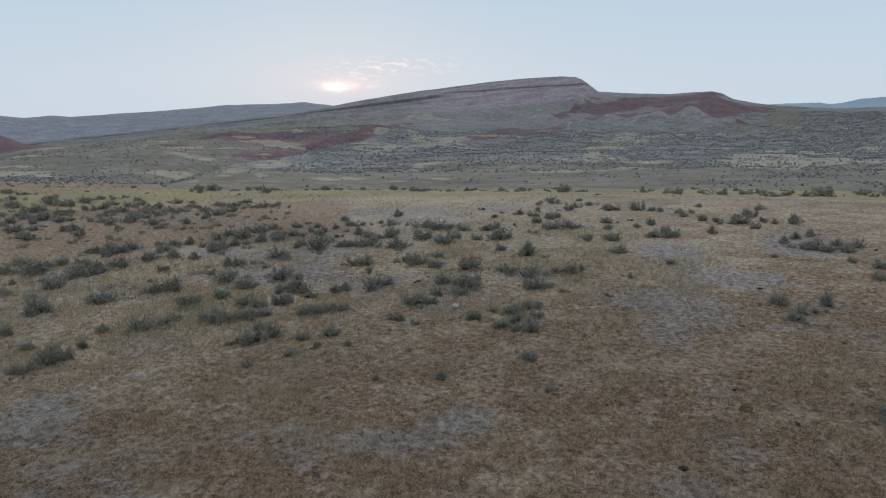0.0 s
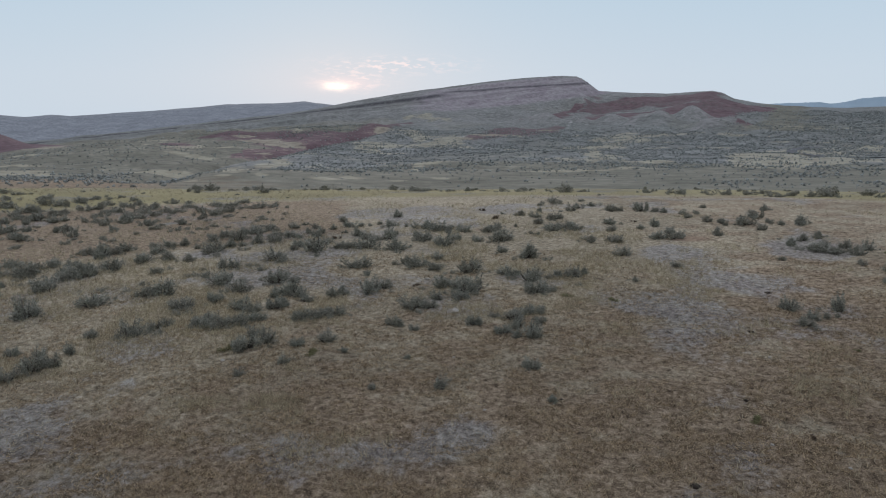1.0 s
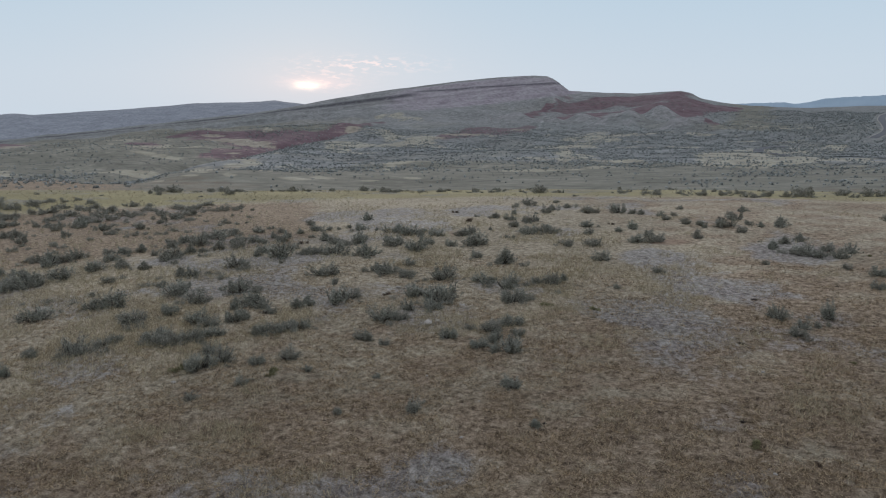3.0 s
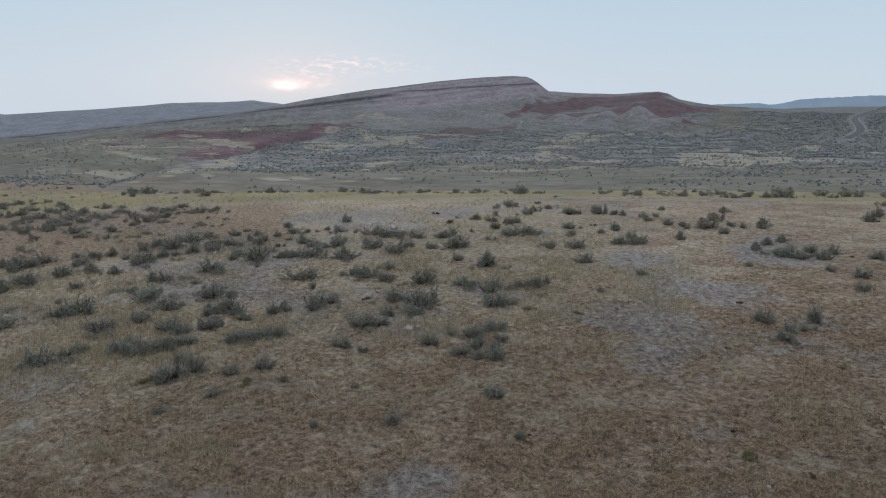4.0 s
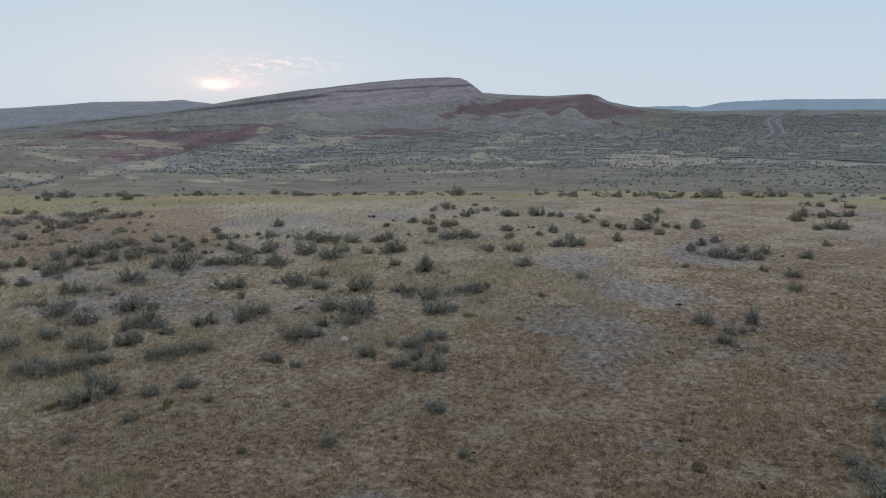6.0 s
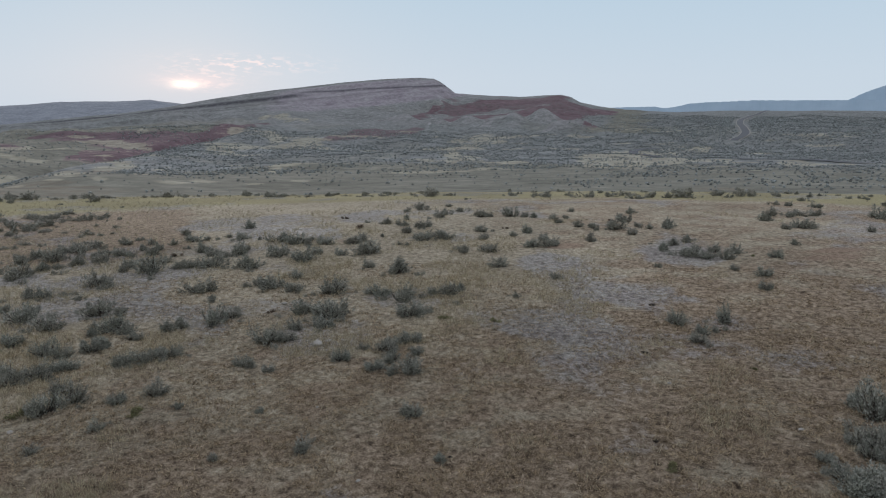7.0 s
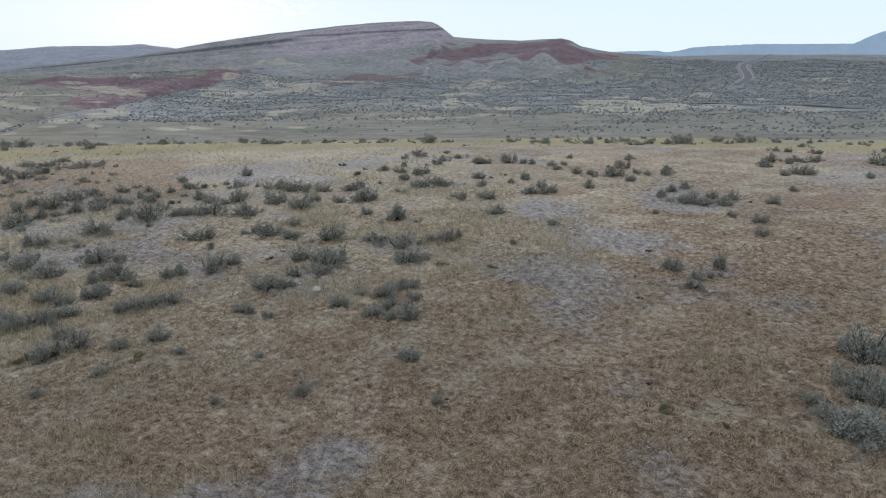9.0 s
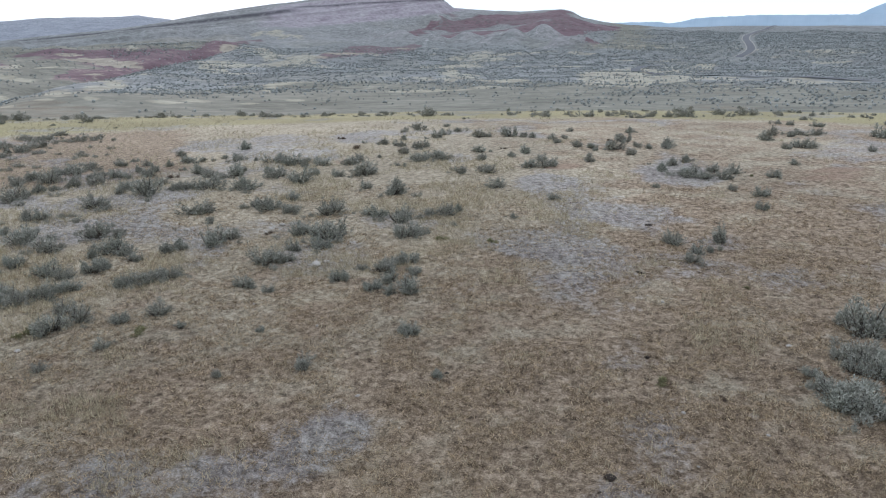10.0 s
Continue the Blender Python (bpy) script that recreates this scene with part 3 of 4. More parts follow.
    masks["rock"] = flank * step(18, 40, bed) * step(26, 20, AZ) * (0.12 + 0.88 * step(-6, 1, AZ)) * (0.7 + 0.3 * step(0.35, 0.6, mid)) * (1 - 0.75 * step(1800, 1860, RR))
    masks["beds"] = flank * step(26, 44, bed) * step(24, 12, AZ)
    lie = Z - 0.115 * X + (fbm(X, Y, 60.0, 3, 98) - 0.5) * 4
    masks["cliff"] = flank * (np.exp(-(((lie - 70 - 2.5 * step(-14, -4, AZ)) / (2.3 + 3.6 * step(-12, -5, AZ))) ** 2)) * step(0.5, -1.5, AZ)
                              + np.exp(-(((lie - 81 + 0.06 * X) / 2.4) ** 2)) * step(-1.5, 0.5, AZ) * step(12, 11, AZ))
    # painted haze tint sets in past 2.2 km
    masks["hazed_ridge"] = step(2200, 2500, RR)
    stand = sage_stand(X, Y, AZ, RR)
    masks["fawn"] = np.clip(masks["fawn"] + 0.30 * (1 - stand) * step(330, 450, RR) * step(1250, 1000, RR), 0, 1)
    masks["scrub"] = step(700, 1000, RR) * (1 - 0.75 * masks["olive"]) * (1 - masks["rock"]) * step(2000, 1500, RR) * np.clip(0.35 + 0.65 * step(0.35, 0.6, fbm(X, Y, 90.0, 3, 111)) + 0.6 * step(22, 28, AZ), 0, 1)
    masks["close"] = step(70, 25, RR)
    for name, a in masks.items():
        at_ = me.attributes.new(name, "FLOAT", "POINT")
        at_.data.foreach_set("value", np.clip(a, 0, 1).astype(np.float32))
    me.materials.append(M_GROUND)
    ob = new("ground", me)
    return tagged(ob, "dry grassy prairie rising to red-banded hills", "ground", kind="structure")


build_ground()


def ridge_backdrop(name, label, distance, table, base):
    """Far hills as one long solid crest; their material carries the haze."""
    az = np.linspace(table[0][0], table[0][-1], 420)
    el = np.interp(az, *table) + 0.07 * (fbm(az * 40, az * 0, 9.0, 4, 7, 0.7) - 0.5)
    bm = bmesh.new()
    rows = []
    for a, e in zip(az, el):
        s, c = math.sin(radians(a)), math.cos(radians(a))
        top = EYE_Z + distance * math.tan(radians(e))
        low = EYE_Z + distance * math.tan(radians(base))
        ring = [(distance * 0.96, low), (distance * 0.985, low + 0.6 * (top - low)), (distance, top), (distance * 1.03, low)]
        rows.append([bm.verts.new((s * d, c * d, h)) for d, h in ring])
    for p, q in zip(rows, rows[1:]):
        for k in range(3):
            bm.faces.new((p[k], q[k], q[k + 1], p[k + 1]))
    bmesh.ops.recalc_face_normals(bm, faces=bm.faces)
    me = bpy.data.meshes.new(name)
    bm.to_mesh(me)
    bm.free()
    me.materials.append(M_HAZE_BLUE)
    tagged(new(name, me), label, "hills", kind="structure")


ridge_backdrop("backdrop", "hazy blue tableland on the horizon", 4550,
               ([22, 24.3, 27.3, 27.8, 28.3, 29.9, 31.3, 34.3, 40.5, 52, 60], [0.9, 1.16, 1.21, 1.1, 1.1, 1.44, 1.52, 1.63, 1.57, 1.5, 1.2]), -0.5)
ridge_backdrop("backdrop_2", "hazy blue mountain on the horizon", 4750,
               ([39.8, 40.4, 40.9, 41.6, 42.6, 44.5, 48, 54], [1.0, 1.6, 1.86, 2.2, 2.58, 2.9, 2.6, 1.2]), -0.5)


# ---- road on the far slope ----
def bearing(a, q):
    return CENTRE[0] + q * math.sin(radians(a)), CENTRE[1] + q * math.cos(radians(a))


def strip(name, label, line, width, lift, mat, offset=0.0, category="road"):
    pts = [Vector((*bearing(a, q), 0)) for a, q in line]
    fine = []
    for k in range(len(pts) - 1):
        a, b, c, d = pts[max(k - 1, 0)], pts[k], pts[k + 1], pts[min(k + 2, len(pts) - 1)]
        for f in np.linspace(0, 1, 14, endpoint=False):
            fine.append(0.5 * (2 * b + (c - a) * f + (2 * a - 5 * b + 4 * c - d) * f * f + (3 * b - a - 3 * c + d) * f**3))
    fine.append(pts[-1])
    bm = bmesh.new()
    rows = []
    for k, p in enumerate(fine):
        d = (fine[min(k + 1, len(fine) - 1)] - fine[max(k - 1, 0)]).normalized()
        n = Vector((-d.y, d.x, 0))
        rows.append([])
        low = lift - 1.6 * max(0.0, 1 - (len(fine) - 1 - k) / 7)
        for s in (-1, -0.5, 0, 0.5, 1):
            q = p + n * (offset + s * width / 2)
            rows[-1].append(bm.verts.new((q.x, q.y, at(q.x, q.y) + low)))
    for a, b in zip(rows, rows[1:]):
        for k in range(4):
            bm.faces.new((a[k], a[k + 1], b[k + 1], b[k]))
    me = bpy.data.meshes.new(name)
    bm.to_mesh(me)
    bm.free()
    me.materials.append(mat)
    tagged(new(name, me), label, category, kind="structure")


ROAD = [(35.2, 1790), (34.8, 1670), (34.4, 1580), (33.9, 1470), (33.45, 1330), (33.35, 1150), (33.6, 1040), (33.75, 970), (33.45, 915), (32.9, 880)]
strip("road", "dark asphalt road winding up a slope", ROAD, 8.6, 1.1, M_ASPHALT)
LOWER_ROAD = [(27.6, 790), (26.2, 760), (25.7, 715), (26.3, 675), (27.6, 640), (29.4, 600), (33.1, 560), (36.9, 540), (39.8, 540), (46, 560)]
strip("road_2", "dark asphalt road crossing the plain", LOWER_ROAD, 9.0, 0.7, M_ASPHALT)
strip("verge_1", "pale gravel verge of the road", ROAD, 1.6, 0.9, M_GRAVEL, 5.3, "verge")
strip("verge_2", "pale gravel verge of the road", ROAD, 1.6, 0.9, M_GRAVEL, -5.3, "verge")


# ---- plants ----
def part(name, me, parent, label=""):
    ob = new(name, me)
    ob.parent = parent
    return tagged(ob, label)


def mesh_of(name, verts, faces, mat):
    """A mesh from arrays: verts (n, 3), faces (m, 3 or 4)."""
    verts, faces = np.asarray(verts, np.float32), np.asarray(faces, np.int32)
    me = bpy.data.meshes.new(name)
    me.vertices.add(len(verts))
    me.vertices.foreach_set("co", verts.ravel())
    me.loops.add(faces.size)
    me.loops.foreach_set("vertex_index", faces.ravel())
    me.polygons.add(len(faces))
    me.polygons.foreach_set("loop_start", np.arange(0, faces.size, faces.shape[1], dtype=np.int32))
    me.update(calc_edges=True)
    me.materials.append(mat)
    return me


def unit(v):
    return v / np.maximum(np.linalg.norm(v, axis=-1, keepdims=True), 1e-6)


def blades(base, way, length, width, rng, bend=0.25):
    """Narrow pointed leaves from base along way."""
    n = len(base)
    across = unit(np.cross(way, rng.normal(size=(n, 3))))
    lift = unit(np.cross(across, way))
    tip = base + way * length[:, None] + lift * (bend * length * rng.uniform(-1, 1, n))[:, None]
    v = np.stack([base + across * width[:, None], tip, base - across * width[:, None]], 1).reshape(-1, 3)
    return v, np.arange(3 * n).reshape(-1, 3)


def sagebrush_meshes(seed, height=0.62, tufts=120, per=16, lobes=5, sparse=0.0, mat=None, leaf_size=1.0):
    """A mound one metre across: forked stems and leafy sprigs in several lobes."""
    rng = np.random.default_rng(seed)
    la = rng.uniform(0, 2 * np.pi, lobes)
    centre = np.stack([np.cos(la) * rng.uniform(0.10, 0.44, lobes), np.sin(la) * rng.uniform(0.10, 0.44, lobes), np.zeros(lobes)], 1)
    size = rng.uniform(0.13, 0.29, lobes)
    tall = rng.uniform(0.45, 1.25, lobes) * height
    which = rng.integers(0, lobes, tufts)
    th, ph = rng.uniform(0, 2 * np.pi, tufts), np.arccos(rng.uniform(0.10, 1.0, tufts))
    reach = rng.uniform(0.55, 1.12, tufts)
    tip = centre[which] + np.stack([np.cos(th) * np.sin(ph) * size[which] * reach, np.sin(th) * np.sin(ph) * size[which] * reach,
                                    0.04 + np.cos(ph) * tall[which] * reach], 1)
    tip[:, 2] = np.maximum(tip[:, 2], 0.03)
    root = centre[which] * 0.25
    out = unit(tip - root * 0.4 + np.array([0, 0, 0.5]))
    # leaves
    t = np.repeat(np.arange(tufts), per)
    n = len(t)
    along = rng.uniform(-0.22, 0.07, n)
    base = tip[t] + out[t] * along[:, None] + rng.normal(0, 0.026, (n, 3))
    way = unit(out[t] + rng.normal(0, 0.45, (n, 3)))
    keep = rng.uniform(size=n) > sparse
    v, f = blades(base[keep], way[keep], leaf_size * rng.uniform(0.055, 0.13, keep.sum()), leaf_size * rng.uniform(0.009, 0.020, keep.sum()), rng)
    leaf = mesh_of("sagebrush_foliage", v, f, mat or M_LEAF)
    # stems: three-sided tapered twigs with one bend, and a low skirt of bare dead wood
    k = rng.choice(tufts, min(tufts, 56 if tufts > 150 else 34), replace=False)
    ends = list(tip[k])
    for _ in range(46 if tufts > 150 else 26):
        g = rng.uniform(0, 2 * np.pi)
        q = rng.integers(0, lobes)
        ends.append(centre[q] * rng.uniform(0.7, 1.05) + np.array([math.cos(g), math.sin(g), 0]) * size[q] * rng.uniform(0.4, 0.95) + np.array([0, 0, rng.uniform(0.02, 0.45 * tall[q])]))
    V, F = [], []
    for c in ends:
        a = np.array([c[0], c[1], 0.0]) * 0.3 + rng.normal(0, 0.03, 3) * (1, 1, 0)
        b = a * 0.45 + c * 0.55 + np.array([0, 0, -0.05]) + rng.normal(0, 0.02, 3)
        a = a - np.array([0, 0, 0.06])
        d = unit(np.cross(c - a, np.array([0.3, 0.2, 1.0]))[None])[0]
        e = unit(np.cross(c - a, d)[None])[0]
        s = len(V)
        for p, w_ in ((a, 0.018), (b, 0.013), (c, 0.004)):
            for g in range(3):
                V.append(p + w_ * (math.cos(2.094 * g) * d + math.sin(2.094 * g) * e))
        for lvl in range(2):
            for g in range(3):
                h = (g + 1) % 3
                F.append((s + 3 * lvl + g, s + 3 * lvl + h, s + 3 * lvl + 3 + h, s + 3 * lvl + 3 + g))
    return leaf, mesh_of("sagebrush_stems", V, F, M_TWIG)


KINDS = [sagebrush_meshes(100 + k, height=0.50 + 0.05 * (k % 4), tufts=165 + 8 * (k % 3), per=20, lobes=6 + k % 4, sparse=0.10 * (k % 3), leaf_size=0.74) for k in range(10)]
MID_KINDS = [sagebrush_meshes(160 + k, height=0.50 + 0.05 * (k % 4), tufts=120, per=15, lobes=5 + k % 4, sparse=0.08 * (k % 3), leaf_size=0.95) for k in range(8)]
FAR_KINDS = [sagebrush_meshes(120 + k, height=0.52 + 0.05 * (k % 4), tufts=80, per=11, lobes=5 + k % 3, leaf_size=1.3) for k in range(6)]
DRY_KIND = sagebrush_meshes(140, height=0.55, tufts=90, lobes=4, sparse=0.45, mat=M_DEAD)
GREEN_KIND = sagebrush_meshes(141, height=0.45, tufts=90, lobes=3, sparse=0.1, mat=M_GREEN)


def shrub(name, kind, x, y, size, tall, turn, label, group):
    ob = new(name)
    part("crown", kind[0], ob)
    part("trunk", kind[1], ob, "bare grey-brown forked trunk")
    ob.matrix_basis = Matrix.LocRotScale((x, y, at(x, y) - 0.01), Euler((0, 0, turn)), (size * 1.3, size * 1.15, tall))
    return tagged(ob, label, "shrub", group=group)


def sagebrush(x, y, size, rng, kinds=None):
    kinds = kinds or KINDS
    size = max(size * 1.16, 0.3)
    tall = size * rng.uniform(0.85, 1.15) * (1.05 if size < 0.9 else 0.9)
    label = ("small grey-green sagebrush tuft in dry prairie grass" if size < 0.55 else
             "broad spreading grey-green sagebrush in dry prairie grass" if size > 1.25 else "grey-green sagebrush mound in dry prairie grass")
    return shrub("sagebrush", kinds[int(rng.integers(0, len(kinds)))], x, y, size, tall, rng.uniform(0, 6.28), label, "sagebrush on the plateau")


NEAR_SAGE = [
    (13.7, 16.5, 0.99), (13.3, 17, 1.19), (13.3, 17.6, 0.9), (15, 17.9, 0.77), (14.6, 18.5, 0.64), (13.3, 18.6, 0.38), (15.2, 18.8, 1.02),
    (14.7, 19.1, 0.57), (16.5, 20.3, 1.43), (3.1, 20.8, 0.27), (16.6, 21.4, 0.55), (-0.6, 22.1, 0.51), (-3.1, 22.2, 0.26), (-8.2, 23.4, 0.38),
    (2.7, 23.6, 0.54), (-17.1, 23.7, 0.65), (-6.8, 24.7, 0.39), (-16.7, 24.7, 1.01), (-2, 24.9, 0.19), (-16, 25, 0.66), (-4.6, 25.8, 0.27),
    (-17.3, 26.2, 0.37), (-8.8, 26.3, 0.95), (-18.5, 26.3, 0.47), (-16.1, 26.5, 0.46), (-6.7, 26.6, 0.49), (-8.2, 27, 0.75), (-5.5, 27, 0.56),
    (3.2, 27.2, 0.83), (2.5, 27.2, 0.38), (14.8, 27.6, 0.56), (-8.8, 27.7, 0.56), (1.9, 27.7, 0.6),
]
SLOPE_SAGE = [
    (-14.5, 28.2, 0.98), (2.6, 28.3, 0.54), (-20.5, 28.3, 0.61), (-1.9, 28.4, 0.36), (-16.3, 28.5, 0.53), (15.5, 28.6, 0.5), (16.2, 28.7, 0.3),
    (0.8, 28.9, 0.59), (3.7, 28.9, 0.44), (-10.9, 29, 0.91), (-2.8, 29.1, 0.56), (-13.8, 29.3, 0.57), (-10.1, 29.4, 0.83), (2.6, 29.5, 0.79),
    (17.3, 29.5, 0.75), (-13.3, 29.6, 0.48), (-11.6, 29.6, 1.08), (1.7, 29.8, 0.38), (15.1, 29.8, 0.68), (-9.4, 30.1, 0.84), (-7.3, 30.1, 0.67),
    (3.6, 30.2, 0.77), (-6.5, 30.3, 0.86), (-5.8, 30.6, 0.71), (-9.9, 31.5, 0.55), (-2.2, 31.5, 0.88), (-1.4, 31.5, 0.56), (-21, 31.6, 1.2),
    (-9, 31.9, 0.72), (-10.6, 32, 0.73), (-13.7, 32.3, 1.07), (-8.6, 32.4, 0.64), (-0.9, 32.8, 0.62),
]
LOWER_SAGE = [
    (0.1, 32.9, 0.83), (-7.5, 33.1, 0.6), (4, 33.4, 1.02), (-18.8, 33.4, 1.05), (-12.4, 33.5, 0.77), (22, 33.5, 0.52), (-8.1, 34, 0.53),
    (0.5, 34, 1.2), (-9.5, 34.1, 0.59), (-6.5, 34.1, 0.79), (-5.8, 34.1, 0.66), (-4.6, 34.3, 1.01), (-8.9, 34.5, 1.04), (6.5, 34.8, 0.32),
    (-16.7, 34.9, 0.95), (-0.8, 35, 0.84), (-3.8, 35.1, 0.67), (9.5, 35.1, 0.32), (-15.7, 35.1, 1.11), (-11.7, 35.7, 1), (4, 35.7, 1.04),
    (23.4, 35.8, 0.66), (-22.7, 36.4, 1.34), (6.4, 36.5, 0.8), (-9.1, 36.7, 0.48), (5.8, 36.8, 0.57), (7, 36.8, 0.52), (-13.2, 36.9, 1),
    (-10.1, 37.1, 0.98), (3, 37.2, 0.85), (22.7, 37.3, 0.45), (-25.9, 37.4, 0.45), (12.6, 38, 0.51),
]
HOLLOW_SAGE = [
    (-5.1, 38.1, 0.39), (0.8, 38.1, 1.11), (-13.1, 38.2, 0.41), (-14.6, 38.6, 0.48), (-23.1, 38.6, 0.83), (-1.2, 38.9, 0.69), (19.1, 39.1, 0.34),
    (26.7, 39.2, 0.61), (-22.2, 39.3, 1.15), (-25.9, 39.6, 0.94), (23.7, 39.7, 0.72), (-21.9, 39.8, 0.97), (-2.3, 39.9, 1.01), (-18.1, 39.9, 0.56),
    (22.8, 40.1, 0.71), (-26.2, 40.1, 1.28), (-28.1, 40.1, 0.83), (-23.7, 40.1, 0.79), (-6, 40.2, 1.29), (-3, 40.4, 0.72),
    (-14.3, 40.7, 0.83), (25, 40.8, 0.62), (-13.7, 40.8, 0.72), (22.5, 41.2, 1.2), (-26.4, 41.2, 0.69), (-23.3, 41.2, 0.74), (4.2, 41.3, 1.31),
    (10.4, 41.3, 0.81), (-21.5, 41.3, 1.25), (-1.3, 41.6, 0.79), (24.1, 41.7, 0.68), (-25.5, 41.9, 0.83),
]
MIDDLE_SAGE = [
    (-28.4, 42, 0.86), (-24.5, 42.1, 0.62), (30.3, 42.4, 0.47), (-11.5, 42.6, 1.12), (21.2, 42.8, 0.8), (-20.3, 42.8, 0.87), (3, 42.9, 0.6),
    (-17.4, 42.9, 0.79), (-18.5, 43.3, 1), (-23.8, 44, 1.34), (22.6, 44.3, 0.83), (-4, 44.7, 1.14), (38, 44.7, 0.54), (24.3, 44.8, 0.79),
    (-9.4, 44.9, 1.51), (10.7, 45.2, 0.89), (-16.7, 45.2, 1.36), (-23.2, 45.2, 0.72), (-20.4, 45.2, 0.98), (-11, 45.3, 0.54), (-6, 45.3, 1.16),
    (-25.1, 45.4, 0.73), (-8, 45.5, 0.65), (9.1, 45.5, 0.71), (-7.4, 45.6, 0.71), (-0.8, 45.6, 1.22), (13.7, 45.9, 0.92), (-16.4, 46, 0.63),
    (14.9, 46, 1.05), (-22.8, 46.1, 0.87), (1.5, 46.3, 0.59), (18.1, 46.3, 0.77), (-10.8, 46.4, 0.73),
]
STAND_SAGE = [
    (3, 46.5, 1.3), (-18.1, 46.5, 0.5), (-16, 46.9, 0.89), (3.7, 46.9, 0.48), (-9, 47, 0.61), (-15.1, 47.2, 0.51), (0.2, 47.2, 0.6),
    (-2.2, 47.3, 1.02), (33.2, 47.3, 0.53), (-21.5, 47.4, 0.59), (-20.3, 47.4, 0.73), (34.8, 47.5, 1.15), (-19.4, 47.6, 0.73), (-14.4, 47.8, 0.96),
    (15.1, 47.8, 0.64), (21.8, 47.8, 0.68), (-5.5, 47.9, 0.43), (-12.9, 48.1, 0.77), (5.9, 48.1, 0.37), (-6.3, 48.4, 0.75), (-5, 48.4, 1.12),
    (-2.8, 48.5, 0.5), (5.5, 48.5, 0.31), (-17.7, 48.8, 0.73), (11.4, 48.8, 0.58), (24.9, 49.1, 1.06), (-0.5, 49.3, 0.69),
    (13.6, 49.3, 0.46), (8.8, 49.3, 0.58), (23.7, 49.3, 0.5), (-16.1, 49.4, 1.27), (-11.5, 49.4, 0.46),
]
UPPER_SAGE = [
    (7.2, 49.4, 1.02), (-4.4, 49.5, 0.45), (-10.3, 49.6, 0.78), (0.5, 49.7, 0.89), (2.4, 49.7, 0.95), (19.8, 49.7, 0.35), (-7.2, 49.8, 0.77),
    (21.2, 49.8, 1.18), (-12.3, 49.9, 0.73), (-13.8, 50, 0.47), (8.5, 50, 1.1), (14.6, 50.1, 0.8), (23.3, 50.1, 0.5), (3.1, 50.3, 0.77),
    (-17.4, 50.4, 0.89), (-13.3, 50.4, 0.67), (-1.4, 50.4, 1.16), (19.8, 50.5, 0.56), (44.2, 50.5, 1.32), (-18.6, 50.8, 0.42), (-10.1, 50.9, 0.6),
    (-8.4, 50.9, 0.33), (-11.3, 51, 0.6), (-0.3, 51, 0.39), (-33.3, 51, 0.94), (4.7, 51.3, 0.33), (19.1, 51.3, 0.71), (-15.8, 51.4, 0.83),
    (11.8, 51.4, 0.81), (-15.1, 51.5, 1.03), (-2.6, 51.5, 0.99), (-34.2, 51.5, 0.86), (34.7, 51.7, 0.97),
]
BENCH_SAGE = [
    (6.4, 52, 0.74), (-29.7, 52, 0.75), (-1.9, 52.1, 0.47), (23.3, 52.3, 1.03), (-9.4, 52.4, 0.55), (-3.8, 52.5, 0.34),
    (-14.5, 52.7, 0.77), (-11, 52.7, 0.62), (37.7, 52.7, 0.68), (-5.1, 52.8, 0.75), (-8.1, 53, 0.96), (39, 53.1, 0.95),
    (-7.4, 53.2, 0.41), (40.3, 53.3, 0.79), (18.3, 53.4, 0.58), (-12.8, 53.5, 0.85), (7.7, 53.7, 0.9), (-5.9, 53.9, 0.42), (8.5, 54, 0.49),
    (36.7, 54, 1.02), (-36.4, 54, 1.27), (-32.5, 54.2, 0.62), (-31.4, 54.3, 1.05), (-27.7, 54.4, 0.6), (-12.1, 54.6, 0.43),
    (-35, 54.8, 0.63), (6.5, 55, 0.78), (18.6, 55.3, 0.75), (19.7, 55.5, 0.46), (-9.2, 55.9, 0.66),
]
FAR_SAGE = [
    (5.6, 56, 0.72), (17.4, 56.3, 0.68), (-25.8, 56.6, 0.87), (-23, 56.9, 0.69), (4.1, 57.1, 0.3), (16.8, 57.2, 0.54), (25.9, 57.4, 0.74),
    (15.8, 57.5, 1.15), (-4.8, 57.6, 0.89), (7.4, 57.7, 0.6), (44.1, 57.8, 0.76), (-36.9, 57.9, 0.67), (9.1, 58, 0.3), (14, 58, 0.54),
    (13.3, 58.1, 0.85), (-39, 58.1, 0.97), (10.1, 58.6, 0.77), (-31.3, 58.7, 0.65), (-35.1, 58.8, 0.95), (-28.5, 58.8, 1.18), (21.7, 59.3, 0.49),
    (42.4, 59.4, 0.57), (-22.5, 59.7, 0.5), (-37.2, 60, 1.27), (-34.8, 60, 0.87), (11.1, 60.3, 0.63), (41.7, 60.5, 0.67),
    (-29.9, 61.7, 0.86), (-22.4, 61.8, 1.44), (-27.6, 61.9, 0.94), (-40.3, 61.9, 1.02), (12.8, 62, 0.82),
]
